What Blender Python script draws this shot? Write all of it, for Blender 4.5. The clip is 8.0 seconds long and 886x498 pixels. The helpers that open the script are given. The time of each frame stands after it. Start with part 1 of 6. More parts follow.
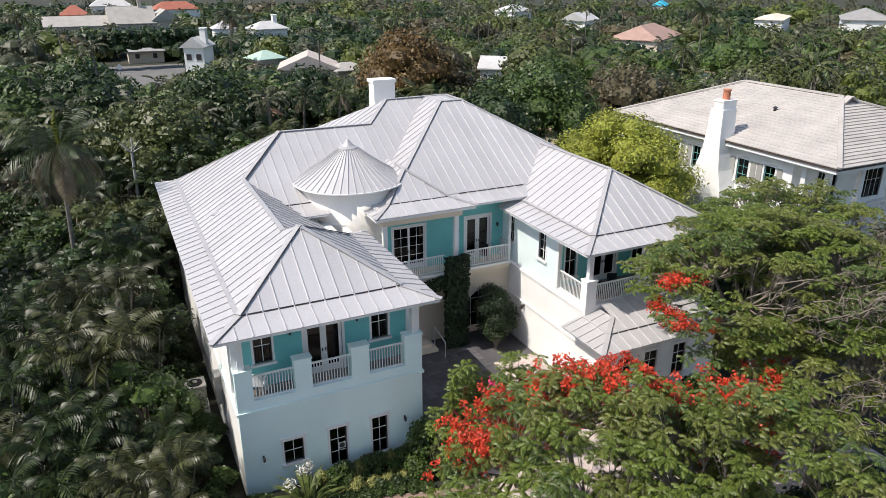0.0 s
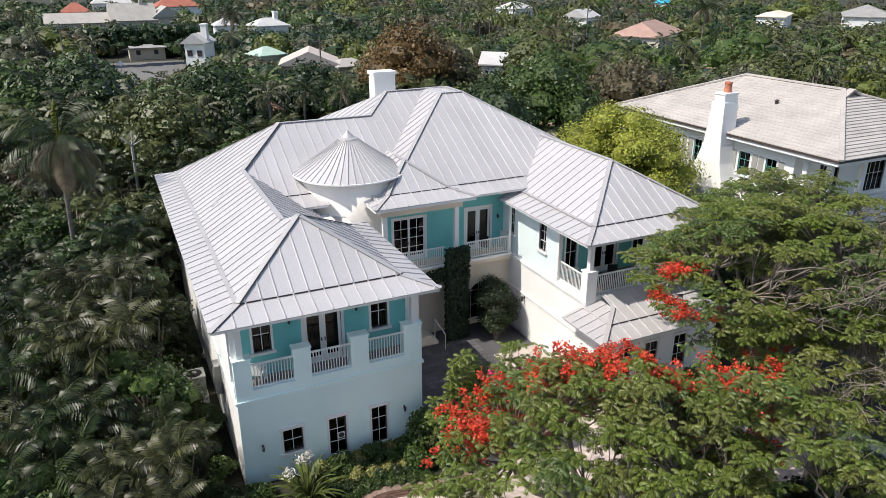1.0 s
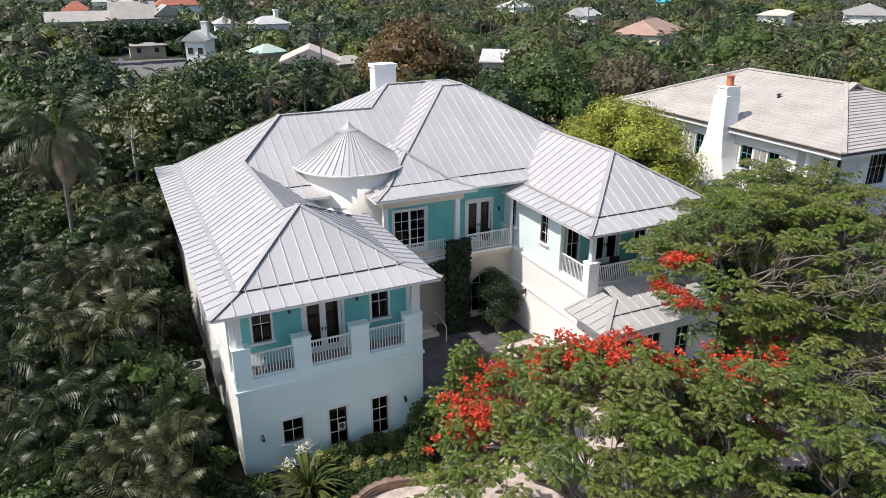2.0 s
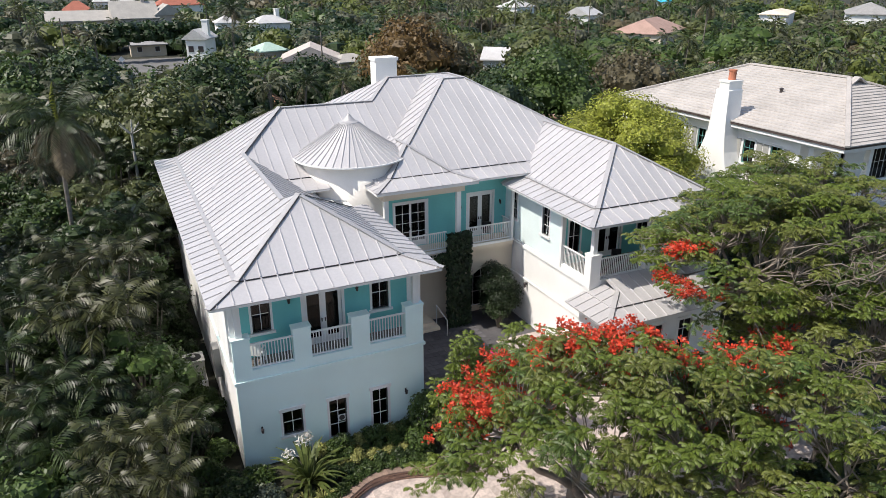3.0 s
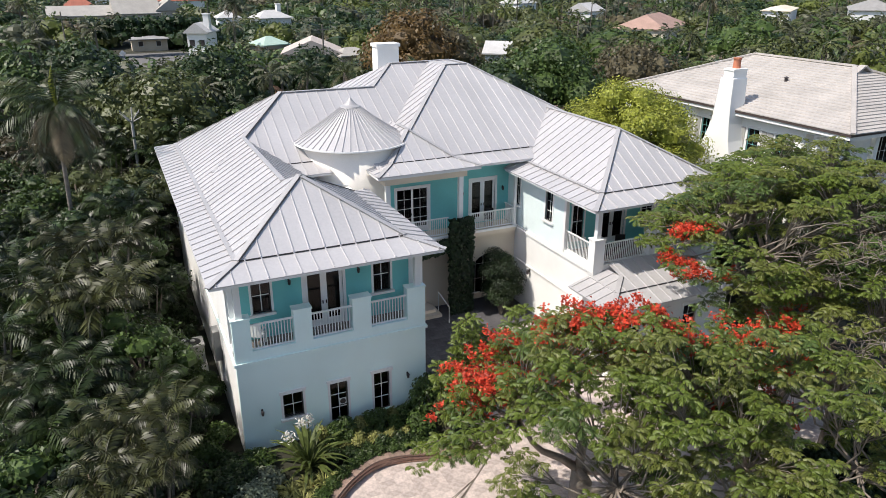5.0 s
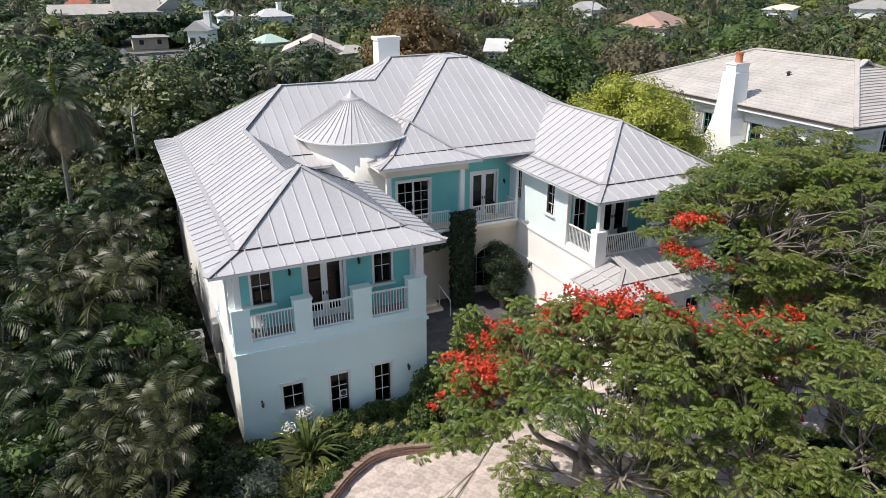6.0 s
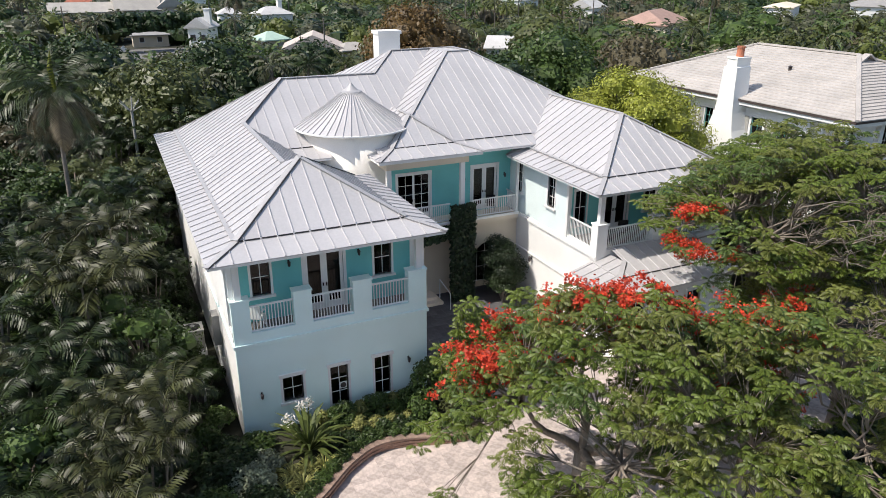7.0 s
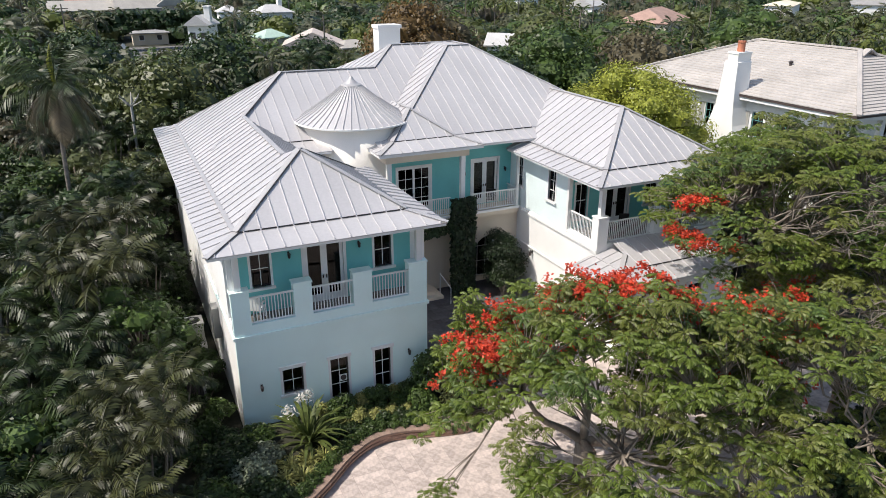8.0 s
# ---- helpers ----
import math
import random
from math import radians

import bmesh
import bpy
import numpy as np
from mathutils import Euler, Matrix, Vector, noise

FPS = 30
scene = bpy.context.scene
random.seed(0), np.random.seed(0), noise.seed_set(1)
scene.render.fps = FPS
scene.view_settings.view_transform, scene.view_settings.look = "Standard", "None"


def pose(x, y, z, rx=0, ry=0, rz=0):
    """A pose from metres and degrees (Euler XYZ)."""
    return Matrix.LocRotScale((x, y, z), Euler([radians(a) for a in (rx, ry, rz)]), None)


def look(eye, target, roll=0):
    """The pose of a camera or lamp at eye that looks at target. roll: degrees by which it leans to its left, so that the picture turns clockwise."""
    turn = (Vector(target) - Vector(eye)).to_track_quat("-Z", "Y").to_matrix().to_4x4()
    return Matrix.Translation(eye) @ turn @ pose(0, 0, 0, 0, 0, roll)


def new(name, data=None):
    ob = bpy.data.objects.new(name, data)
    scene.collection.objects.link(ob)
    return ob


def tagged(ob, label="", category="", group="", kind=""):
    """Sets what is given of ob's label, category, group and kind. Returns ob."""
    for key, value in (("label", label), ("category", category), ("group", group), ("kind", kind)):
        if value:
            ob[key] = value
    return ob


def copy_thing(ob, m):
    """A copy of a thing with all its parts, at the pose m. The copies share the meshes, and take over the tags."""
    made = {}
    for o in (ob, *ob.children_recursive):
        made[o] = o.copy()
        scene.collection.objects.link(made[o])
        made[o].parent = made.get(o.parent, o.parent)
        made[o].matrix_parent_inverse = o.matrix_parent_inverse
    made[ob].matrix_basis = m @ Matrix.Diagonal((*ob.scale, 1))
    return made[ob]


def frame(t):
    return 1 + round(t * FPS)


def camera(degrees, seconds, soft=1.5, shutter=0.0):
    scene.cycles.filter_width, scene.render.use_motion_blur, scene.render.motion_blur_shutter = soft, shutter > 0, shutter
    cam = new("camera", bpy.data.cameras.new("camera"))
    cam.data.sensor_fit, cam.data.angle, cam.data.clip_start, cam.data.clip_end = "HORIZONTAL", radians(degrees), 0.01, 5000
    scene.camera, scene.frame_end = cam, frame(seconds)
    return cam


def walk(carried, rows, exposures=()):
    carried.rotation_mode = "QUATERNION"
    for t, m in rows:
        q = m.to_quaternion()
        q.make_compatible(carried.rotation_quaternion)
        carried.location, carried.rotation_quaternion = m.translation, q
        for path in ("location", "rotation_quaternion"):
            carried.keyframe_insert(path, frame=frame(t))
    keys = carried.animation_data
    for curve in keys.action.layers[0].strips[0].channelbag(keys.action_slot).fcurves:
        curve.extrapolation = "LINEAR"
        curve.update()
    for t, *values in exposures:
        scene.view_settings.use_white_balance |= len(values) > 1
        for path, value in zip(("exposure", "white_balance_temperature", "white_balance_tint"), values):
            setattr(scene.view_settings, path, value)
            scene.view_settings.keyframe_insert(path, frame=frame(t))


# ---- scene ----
cam = camera(64.1, 8.0, 0.6)
PATH = [
    (0, (-2.759, -24.128, 18.889), (-1.96, -22.444, 18.164), -0.0),
    (0.5, (-2.742, -24.165, 18.702), (-1.945, -22.481, 17.974), 0.0),
    (1, (-2.718, -24.187, 18.494), (-1.923, -22.503, 17.765), 0.0),
    (1.5, (-2.739, -24.186, 18.284), (-1.945, -22.502, 17.554), 0.0),
    (3, (-2.714, -24.122, 17.546), (-1.922, -22.435, 16.819), 0.0),
    (3.5, (-2.723, -24.081, 17.37), (-1.933, -22.395, 16.641), 0.0),
    (4, (-2.731, -24.05, 17.163), (-1.942, -22.364, 16.432), 0.1),
    (4.5, (-2.735, -24.05, 16.989), (-1.946, -22.364, 16.258), 0.1),
    (6, (-2.742, -24.004, 16.384), (-1.955, -22.316, 15.653), 0.1),
    (6.5, (-2.745, -24.011, 16.221), (-1.959, -22.324, 15.489), 0.1),
    (7, (-2.733, -24.007, 16.055), (-1.948, -22.32, 15.322), 0.1),
    (7.5, (-2.741, -24.015, 15.901), (-1.956, -22.329, 15.167), 0.1),
    (8, (-2.761, -24.03, 15.752), (-1.976, -22.343, 15.017), 0.1),
]
EXPOSURES = [(0.0, 0.16, 6550, 10), (8.0, 0.16, 6550, 10)]
walk(cam, [(t, look(eye, target, roll)) for t, eye, target, roll in PATH], EXPOSURES)

# ---- light ----
SUN = Vector((-0.575, 0.075, 0.815)).normalized()
world = bpy.data.worlds.new("sky")
scene.world = world
world.use_nodes = True
wn = world.node_tree.nodes
sky = wn.new("ShaderNodeTexSky")
sky.sky_type = "NISHITA"
sky.sun_disc = False
sky.sun_elevation = math.asin(SUN.z)
sky.sun_rotation = math.atan2(SUN.x, SUN.y)
sky.air_density, sky.dust_density = 1.0, 1.5
world.node_tree.links.new(sky.outputs["Color"], wn["Background"].inputs["Color"])
wn["Background"].inputs["Strength"].default_value = 0.148
sun_data = bpy.data.lights.new("sun", "SUN")
sun_data.energy, sun_data.angle, sun_data.color = 4.4, radians(0.5), (1.0, 0.94, 0.86)
sun = new("sun", sun_data)
sun.matrix_world = look((0, 0, 60), Vector((0, 0, 60)) - SUN)


# ---- materials ----
def material(name, colour, rough=0.6, metal=0.0, vary=0.12, scale=1.5, grain=18.0, bump=0.15, other=None, island=0.0, obrand=0.0, spec=0.5,
             translucent=0.0, stretch=(1, 1, 1)):
    """Two scales of noise in the colour, a fine bump, and if wanted a tone per island or per object."""
    m = bpy.data.materials.new(name)
    m.use_nodes = True
    nt = m.node_tree
    n, l = nt.nodes, nt.links
    b = n["Principled BSDF"]
    tc = n.new("ShaderNodeTexCoord")
    mp = n.new("ShaderNodeMapping")
    mp.inputs["Scale"].default_value = stretch
    l.new(tc.outputs["Object"], mp.inputs["Vector"])
    big, small = n.new("ShaderNodeTexNoise"), n.new("ShaderNodeTexNoise")
    for t, s in ((big, scale), (small, grain)):
        t.inputs["Scale"].default_value = s
        t.inputs["Detail"].default_value = 4
        l.new(mp.outputs["Vector"], t.inputs["Vector"])
    dark = [c * (1 - 2.2 * vary) for c in colour]
    light = [min(1, c * (1 + 1.2 * vary)) for c in colour]
    ramp = n.new("ShaderNodeMix")
    ramp.data_type = "RGBA"
    ramp.inputs["A"].default_value = (*(other or dark), 1)
    ramp.inputs["B"].default_value = (*light, 1)
    mr = n.new("ShaderNodeMapRange")
    mr.inputs["From Min"].default_value, mr.inputs["From Max"].default_value = 0.3, 0.65
    add = n.new("ShaderNodeMath")
    add.operation = "MULTIPLY_ADD"
    add.inputs[1].default_value = 0.45
    l.new(small.outputs["Fac"], add.inputs[0])
    sub = n.new("ShaderNodeMath")
    sub.operation = "MULTIPLY"
    sub.inputs[1].default_value = 0.55
    l.new(big.outputs["Fac"], sub.inputs[0])
    l.new(sub.outputs[0], add.inputs[2])
    l.new(add.outputs[0], mr.inputs["Value"])
    l.new(mr.outputs["Result"], ramp.inputs["Factor"])
    out = ramp.outputs["Result"]
    if island or obrand:
        hsv = n.new("ShaderNodeHueSaturation")
        if island:
            src = n.new("ShaderNodeNewGeometry").outputs["Random Per Island"]
        else:
            src = n.new("ShaderNodeObjectInfo").outputs["Random"]
        r = n.new("ShaderNodeMapRange")
        k = island or obrand
        r.inputs["To Min"].default_value, r.inputs["To Max"].default_value = 1 - k, 1 + k
        l.new(src, r.inputs["Value"])
        l.new(r.outputs["Result"], hsv.inputs["Value"])
        l.new(out, hsv.inputs["Color"])
        out = hsv.outputs["Color"]
        if island and obrand:
            h2 = n.new("ShaderNodeHueSaturation")
            r2 = n.new("ShaderNodeMapRange")
            r2.inputs["To Min"].default_value, r2.inputs["To Max"].default_value = 1 - obrand, 1 + obrand
            l.new(n.new("ShaderNodeObjectInfo").outputs["Random"], r2.inputs["Value"])
            l.new(r2.outputs["Result"], h2.inputs["Value"])
            l.new(out, h2.inputs["Color"])
            out = h2.outputs["Color"]
    l.new(out, b.inputs["Base Color"])
    b.inputs["Roughness"].default_value = rough
    b.inputs["Metallic"].default_value = metal
    b.inputs["Specular IOR Level"].default_value = spec
    if bump:
        bp = n.new("ShaderNodeBump")
        bp.inputs["Strength"].default_value = bump
        bp.inputs["Distance"].default_value = 0.02
        l.new(small.outputs["Fac"], bp.inputs["Height"])
        l.new(bp.outputs["Normal"], b.inputs["Normal"])
    if translucent:
        tr = n.new("ShaderNodeBsdfTranslucent")
        l.new(out, tr.inputs["Color"])
        mx = n.new("ShaderNodeMixShader")
        mx.inputs["Fac"].default_value = translucent
        l.new(b.outputs["BSDF"], mx.inputs[1])
        l.new(tr.outputs["BSDF"], mx.inputs[2])
        l.new(mx.outputs["Shader"], n["Material Output"].inputs["Surface"])
    return m


def glass_material():
    m = bpy.data.materials.new("window_glass")
    m.use_nodes = True
    n, l = m.node_tree.nodes, m.node_tree.links
    tr, gl, mx, fr = (n.new("ShaderNodeBsdfTransparent"), n.new("ShaderNodeBsdfGlossy"), n.new("ShaderNodeMixShader"), n.new("ShaderNodeFresnel"))
    tr.inputs["Color"].default_value = (0.12, 0.13, 0.13, 1)
    gl.inputs["Roughness"].default_value = 0.04
    fr.inputs["IOR"].default_value = 1.38
    l.new(fr.outputs[0], mx.inputs["Fac"])
    l.new(tr.outputs[0], mx.inputs[1])
    l.new(gl.outputs[0], mx.inputs[2])
    l.new(mx.outputs[0], n["Material Output"].inputs["Surface"])
    return m


METAL = material("painted_metal_roof", (0.53, 0.512, 0.512), 0.42, 0.2, 0.05, 0.35, 9.0, 0.04, obrand=0.035)
CAP = material("metal_ridge_cap", (0.45, 0.435, 0.435), 0.45, 0.15, 0.06, 0.5, 12.0, 0.04)
STUCCO = material("white_stucco", (0.86, 0.85, 0.82), 0.85, 0, 0.05, 0.5, 40.0, 0.25)
CREAM = material("cream_stucco", (0.72, 0.63, 0.50), 0.85, 0, 0.06, 0.6, 40.0, 0.25)
TEAL = material("turquoise_stucco", (0.19, 0.56, 0.55), 0.8, 0, 0.06, 0.7, 35.0, 0.2)
FACADE = material("pale_blue_white_stucco", (0.77, 0.93, 0.89), 0.85, 0, 0.05, 0.4, 40.0, 0.25)
PALE = material("pale_turquoise_boards", (0.74, 0.84, 0.83), 0.75, 0, 0.05, 0.7, 30.0, 0.1)
TRIM = material("white_trim_paint", (0.80, 0.80, 0.78), 0.5, 0, 0.03, 1.0, 25.0, 0.05)
FRAME = material("dark_window_frame", (0.045, 0.035, 0.035), 0.45, 0, 0.1, 3.0, 20.0, 0.05)
# near-black for the thin shadow lines painted along roof breaks and caps
GAP_SHADE = material("gap_shadow_dark", (0.05, 0.045, 0.045), 0.7, 0, 0.1)
TOWER = material("pale_cream_stucco", (0.92, 0.87, 0.79), 0.85, 0, 0.05, 0.5, 40.0, 0.25)
# near-black stands in for the shade of rooms seen through openings
DARK = material("dark_room_shade", (0.05, 0.045, 0.04), 0.9, 0, 0.1)
FLOORM = material("balcony_tile", (0.20, 0.17, 0.15), 0.7, 0, 0.1, 2.0, 14.0, 0.1)
GLASS = glass_material()
BLACK = material("black_iron", (0.02, 0.02, 0.02), 0.5, 0.6, 0.1)
SOIL = material("leaf_litter_ground", (0.032, 0.029, 0.018), 0.95, 0, 0.3, 0.25, 6.0, 0.6, other=(0.015, 0.020, 0.009))
LIME = material("coral_stone_paving", (0.50, 0.42, 0.38), 0.85, 0, 0.2, 1.6, 7.0, 0.3, obrand=0.10)
SLATE = material("slate_paving", (0.10, 0.095, 0.10), 0.75, 0, 0.15, 1.5, 14.0, 0.3, obrand=0.3)
BRICK = material("kerb_brick", (0.36, 0.22, 0.16), 0.85, 0, 0.15, 3.0, 25.0, 0.3, obrand=0.2)
BARK = material("grey_bark", (0.22, 0.185, 0.15), 0.9, 0, 0.2, 2.0, 14.0, 0.6, stretch=(1, 1, 0.3))
PALMBARK = material("palm_trunk", (0.22, 0.19, 0.16), 0.9, 0, 0.2, 1.5, 10.0, 0.5, stretch=(1, 1, 3))


def leaf(name, c, vary=0.45, trans=0.3, other=None, rough=0.45, obrand=0.25):
    return material(name, c, rough, 0, 0.15, 0.6, 5.0, 0.0, other=other, island=vary, obrand=obrand, spec=0.3, translucent=trans)


LEAF_DARK = leaf("dark_glossy_leaf", (0.033, 0.056, 0.016), 0.4, 0.12)
LEAF_DEEP = leaf("deep_green_leaf", (0.024, 0.044, 0.015), 0.35)
LEAF_GREY = leaf("grey_green_leaf", (0.105, 0.112, 0.065), 0.35)
LEAF_MID = leaf("green_leaf", (0.056, 0.090, 0.021), 0.4, 0.15)
LEAF_OLIVE = leaf("olive_leaf", (0.075, 0.088, 0.027), 0.4, 0.12)
LEAF_BROWN = leaf("dry_brown_leaf", (0.100, 0.085, 0.048), 0.35)
LEAF_YELLOW = leaf("yellow_green_leaf", (0.25, 0.27, 0.042), 0.4, 0.2)
LEAF_POIN = leaf("feathery_leaf", (0.125, 0.168, 0.028), 0.35, 0.3, obrand=0.1)
LEAF_POIN_B = leaf("feathery_leaf_olive", (0.135, 0.155, 0.034), 0.35, 0.25, obrand=0.1)
LEAF_POIN_C = leaf("feathery_leaf_deep", (0.075, 0.115, 0.027), 0.35, 0.25, obrand=0.1)
LEAF_PALM = leaf("palm_leaf", (0.024, 0.038, 0.010), 0.6, 0.08, rough=0.42)
LEAF_PALM_OLIVE = leaf("olive_palm_leaf", (0.046, 0.050, 0.016), 0.6, 0.08, rough=0.42)
LEAF_DRY = leaf("dry_palm_leaf", (0.17, 0.135, 0.085), 0.35, 0.15)
FLOWER = leaf("scarlet_flower", (0.62, 0.075, 0.035), 0.45, 0.3, obrand=0.05)
FLOWER_PINK = leaf("pink_flower", (0.75, 0.06, 0.22), 0.3, 0.3, obrand=0.05)


# ---- mesh building ----
class Builder:
    """Collects faces for one mesh."""

    def __init__(self):
        self.v, self.f = [], []

    def poly(self, pts):
        k = len(self.v)
        self.v += [tuple(p) for p in pts]
        self.f.append(tuple(range(k, k + len(pts))))

    def box(self, x0, y0, z0, x1, y1, z1, m=None):
        c = [Vector((x, y, z)) for z in (z0, z1) for x, y in ((x0, y0), (x1, y0), (x1, y1), (x0, y1))]
        if m:
            c = [m @ p for p in c]
        k = len(self.v)
        self.v += [tuple(p) for p in c]
        self.f += [tuple(k + i for i in q) for q in ((3, 2, 1, 0), (4, 5, 6, 7), (0, 1, 5, 4), (1, 2, 6, 5), (2, 3, 7, 6), (3, 0, 4, 7))]
        return self

    def bar(self, a, b, w, h, lift=0.0):
        """A box-section bar from a to b, w wide and h high above the line."""
        a, b = Vector(a), Vector(b)
        d = (b - a).normalized()
        side = d.cross(Vector((0, 0, 1)))
        side = (side.normalized() if side.length > 1e-4 else Vector((1, 0, 0))) * (w / 2)
        up = side.cross(d).normalized() if abs(d.z) < 0.999 else Vector((0, 1, 0))
        lo, hi = up * lift, up * (lift + h)
        c = [a - side + lo, a + side + lo, b + side + lo, b - side + lo, a - side + hi, a + side + hi, b + side + hi, b - side + hi]
        k = len(self.v)
        self.v += [tuple(p) for p in c]
        self.f += [tuple(k + i for i in q) for q in ((3, 2, 1, 0), (4, 5, 6, 7), (0, 1, 5, 4), (1, 2, 6, 5), (2, 3, 7, 6), (3, 0, 4, 7))]
        return self

    def tube(self, pts, radii, n=7):
        pts = [Vector(p) for p in pts]
        k0 = len(self.v)
        for i, p in enumerate(pts):
            d = (pts[min(i + 1, len(pts) - 1)] - pts[max(i - 1, 0)]).normalized()
            s = d.cross(Vector((0, 0, 1)) if abs(d.z) < 0.9 else Vector((1, 0, 0))).normalized()
            t = d.cross(s)
            for j in range(n):
                a = 2 * math.pi * j / n
                self.v.append(tuple(p + radii[i] * (math.cos(a) * s + math.sin(a) * t)))
        for i in range(len(pts) - 1):
            for j in range(n):
                a, b = k0 + i * n + j, k0 + i * n + (j + 1) % n
                self.f.append((a, b, b + n, a + n))
        self.f.append(tuple(k0 + j for j in range(n))[::-1])
        self.f.append(tuple(k0 + (len(pts) - 1) * n + j for j in range(n)))
        return self

    def lathe(self, x, y, prof, n=24):
        k0 = len(self.v)
        for r, z in prof:
            for j in range(n):
                a = 2 * math.pi * j / n
                self.v.append((x + r * math.cos(a), y + r * math.sin(a), z))
        for i in range(len(prof) - 1):
            for j in range(n):
                a, b = k0 + i * n + j, k0 + i * n + (j + 1) % n
                self.f.append((a, b, b + n, a + n))
        self.f.append(tuple(k0 + j for j in range(n))[::-1])
        self.f.append(tuple(k0 + (len(prof) - 1) * n + j for j in range(n)))
        return self

    def mesh(self, name, mat, smooth=False):
        me = bpy.data.meshes.new(name)
        me.from_pydata(self.v, [], self.f)
        me.materials.append(mat)
        if smooth:
            me.polygons.foreach_set("use_smooth", [True] * len(me.polygons))
        me.update()
        return me


def part(name, b, mat, parent=None, label="", m=None, smooth=False):
    ob = new(name, b.mesh(name, mat, smooth) if isinstance(b, Builder) else b)
    if parent:
        ob.parent = parent
    if m:
        ob.matrix_basis = m
    if label:
        ob["label"] = label
    return ob


def thing(name, label, category, m=None, group="", kind=""):
    ob = new(name)
    if m:
        ob.matrix_basis = m
    return tagged(ob, label, category, group, kind)


def quad_mesh(name, q, mat):
    """A mesh out of an array of separate four-sided faces, (n, 4, 3)."""
    q = np.asarray(q, dtype=np.float32)
    n = len(q)
    me = bpy.data.meshes.new(name)
    me.vertices.add(4 * n)
    me.vertices.foreach_set("co", q.reshape(-1))
    me.loops.add(4 * n)
    me.loops.foreach_set("vertex_index", np.arange(4 * n, dtype=np.int32))
    me.polygons.add(n)
    me.polygons.foreach_set("loop_start", np.arange(0, 4 * n, 4, dtype=np.int32))
    me.materials.append(mat)
    me.update(calc_edges=True)
    return me


def box_part(name, x0, y0, z0, x1, y1, z1, mat, parent, label=""):
    return part(name, Builder().box(x0, y0, z0, x1, y1, z1), mat, parent, label)


def wall(name, parent, mat, axis, at, thick, u0, u1, z0, z1, holes=(), label=""):
    """A wall along x (axis 'x', outer face at y = at) or along y (outer face at x = at), going thick inwards, with openings (u0, u1, z0, z1)."""
    us = sorted({u0, u1, *[h[0] for h in holes], *[h[1] for h in holes]})
    zs = sorted({z0, z1, *[h[2] for h in holes], *[h[3] for h in holes]})
    b = Builder()

    def p(u, d, z):
        return (u, at + d, z) if axis == "x" else (at + d, u, z)

    def solid(i, j):
        if not (0 <= i < len(us) - 1 and 0 <= j < len(zs) - 1):
            return False
        u, z = (us[i] + us[i + 1]) / 2, (zs[j] + zs[j + 1]) / 2
        return not any(h[0] < u < h[1] and h[2] < z < h[3] for h in holes)

    for i in range(len(us) - 1):
        for j in range(len(zs) - 1):
            if not solid(i, j):
                continue
            a, c, e, g = us[i], us[i + 1], zs[j], zs[j + 1]
            b.poly([p(a, 0, e), p(c, 0, e), p(c, 0, g), p(a, 0, g)])
            b.poly([p(a, thick, g), p(c, thick, g), p(c, thick, e), p(a, thick, e)])
            if not solid(i - 1, j):
                b.poly([p(a, 0, e), p(a, 0, g), p(a, thick, g), p(a, thick, e)])
            if not solid(i + 1, j):
                b.poly([p(c, 0, g), p(c, 0, e), p(c, thick, e), p(c, thick, g)])
            if not solid(i, j - 1):
                b.poly([p(a, 0, e), p(a, thick, e), p(c, thick, e), p(c, 0, e)])
            if not solid(i, j + 1):
                b.poly([p(a, 0, g), p(c, 0, g), p(c, thick, g), p(a, thick, g)])
    return part(name, b, mat, parent, label)


def window(parent, m, w, h, cols, rows, sill=True, lintel=True, name="window", bars=None, label="", framemat=None):
    """A window set in an opening: m puts its bottom middle on the wall's outer face, local -y outwards."""
    fr = Builder()
    e = 0.09
    fr.box(-w / 2 - e, -0.03, -0.0, -w / 2, 0.06, h).box(w / 2, -0.03, 0.0, w / 2 + e, 0.06, h)
    if lintel:
        fr.box(-w / 2 - e - 0.04, -0.07, h, w / 2 + e + 0.04, 0.06, h + 0.14)
    else:
        fr.box(-w / 2 - e, -0.03, h, w / 2 + e, 0.06, h + e)
    ob = part(name, fr, TRIM, parent, label, m)
    if sill:
        part("sill", Builder().box(-w / 2 - e - 0.06, -0.12, -0.1, w / 2 + e + 0.06, 0.06, 0.0), TRIM, ob)
    s = Builder()
    for x0, x1, z0, z1 in ((-w / 2, -w / 2 + 0.05, 0, h), (w / 2 - 0.05, w / 2, 0, h), (-w / 2 + 0.05, w / 2 - 0.05, 0, 0.05), (-w / 2 + 0.05, w / 2 - 0.05, h - 0.05, h)):
        s.box(x0, 0.07, z0, x1, 0.12, z1)
    part("sash", s, framemat or FRAME, ob)
    part("pane", Builder().box(-w / 2 + 0.05, 0.09, 0.05, w / 2 - 0.05, 0.097, h - 0.05), GLASS, ob)
    for i in range(1, cols):
        x = -w / 2 + w * i / cols
        part("glazing_bar", Builder().box(x - 0.014, 0.068, 0.05, x + 0.014, 0.088, h - 0.05), bars or TRIM, ob)
    for j in range(1, rows):
        z = h * j / rows
        part("glazing_bar", Builder().box(-w / 2 + 0.05, 0.066, z - 0.014, w / 2 - 0.05, 0.086, z + 0.014), bars or TRIM, ob)
    return ob


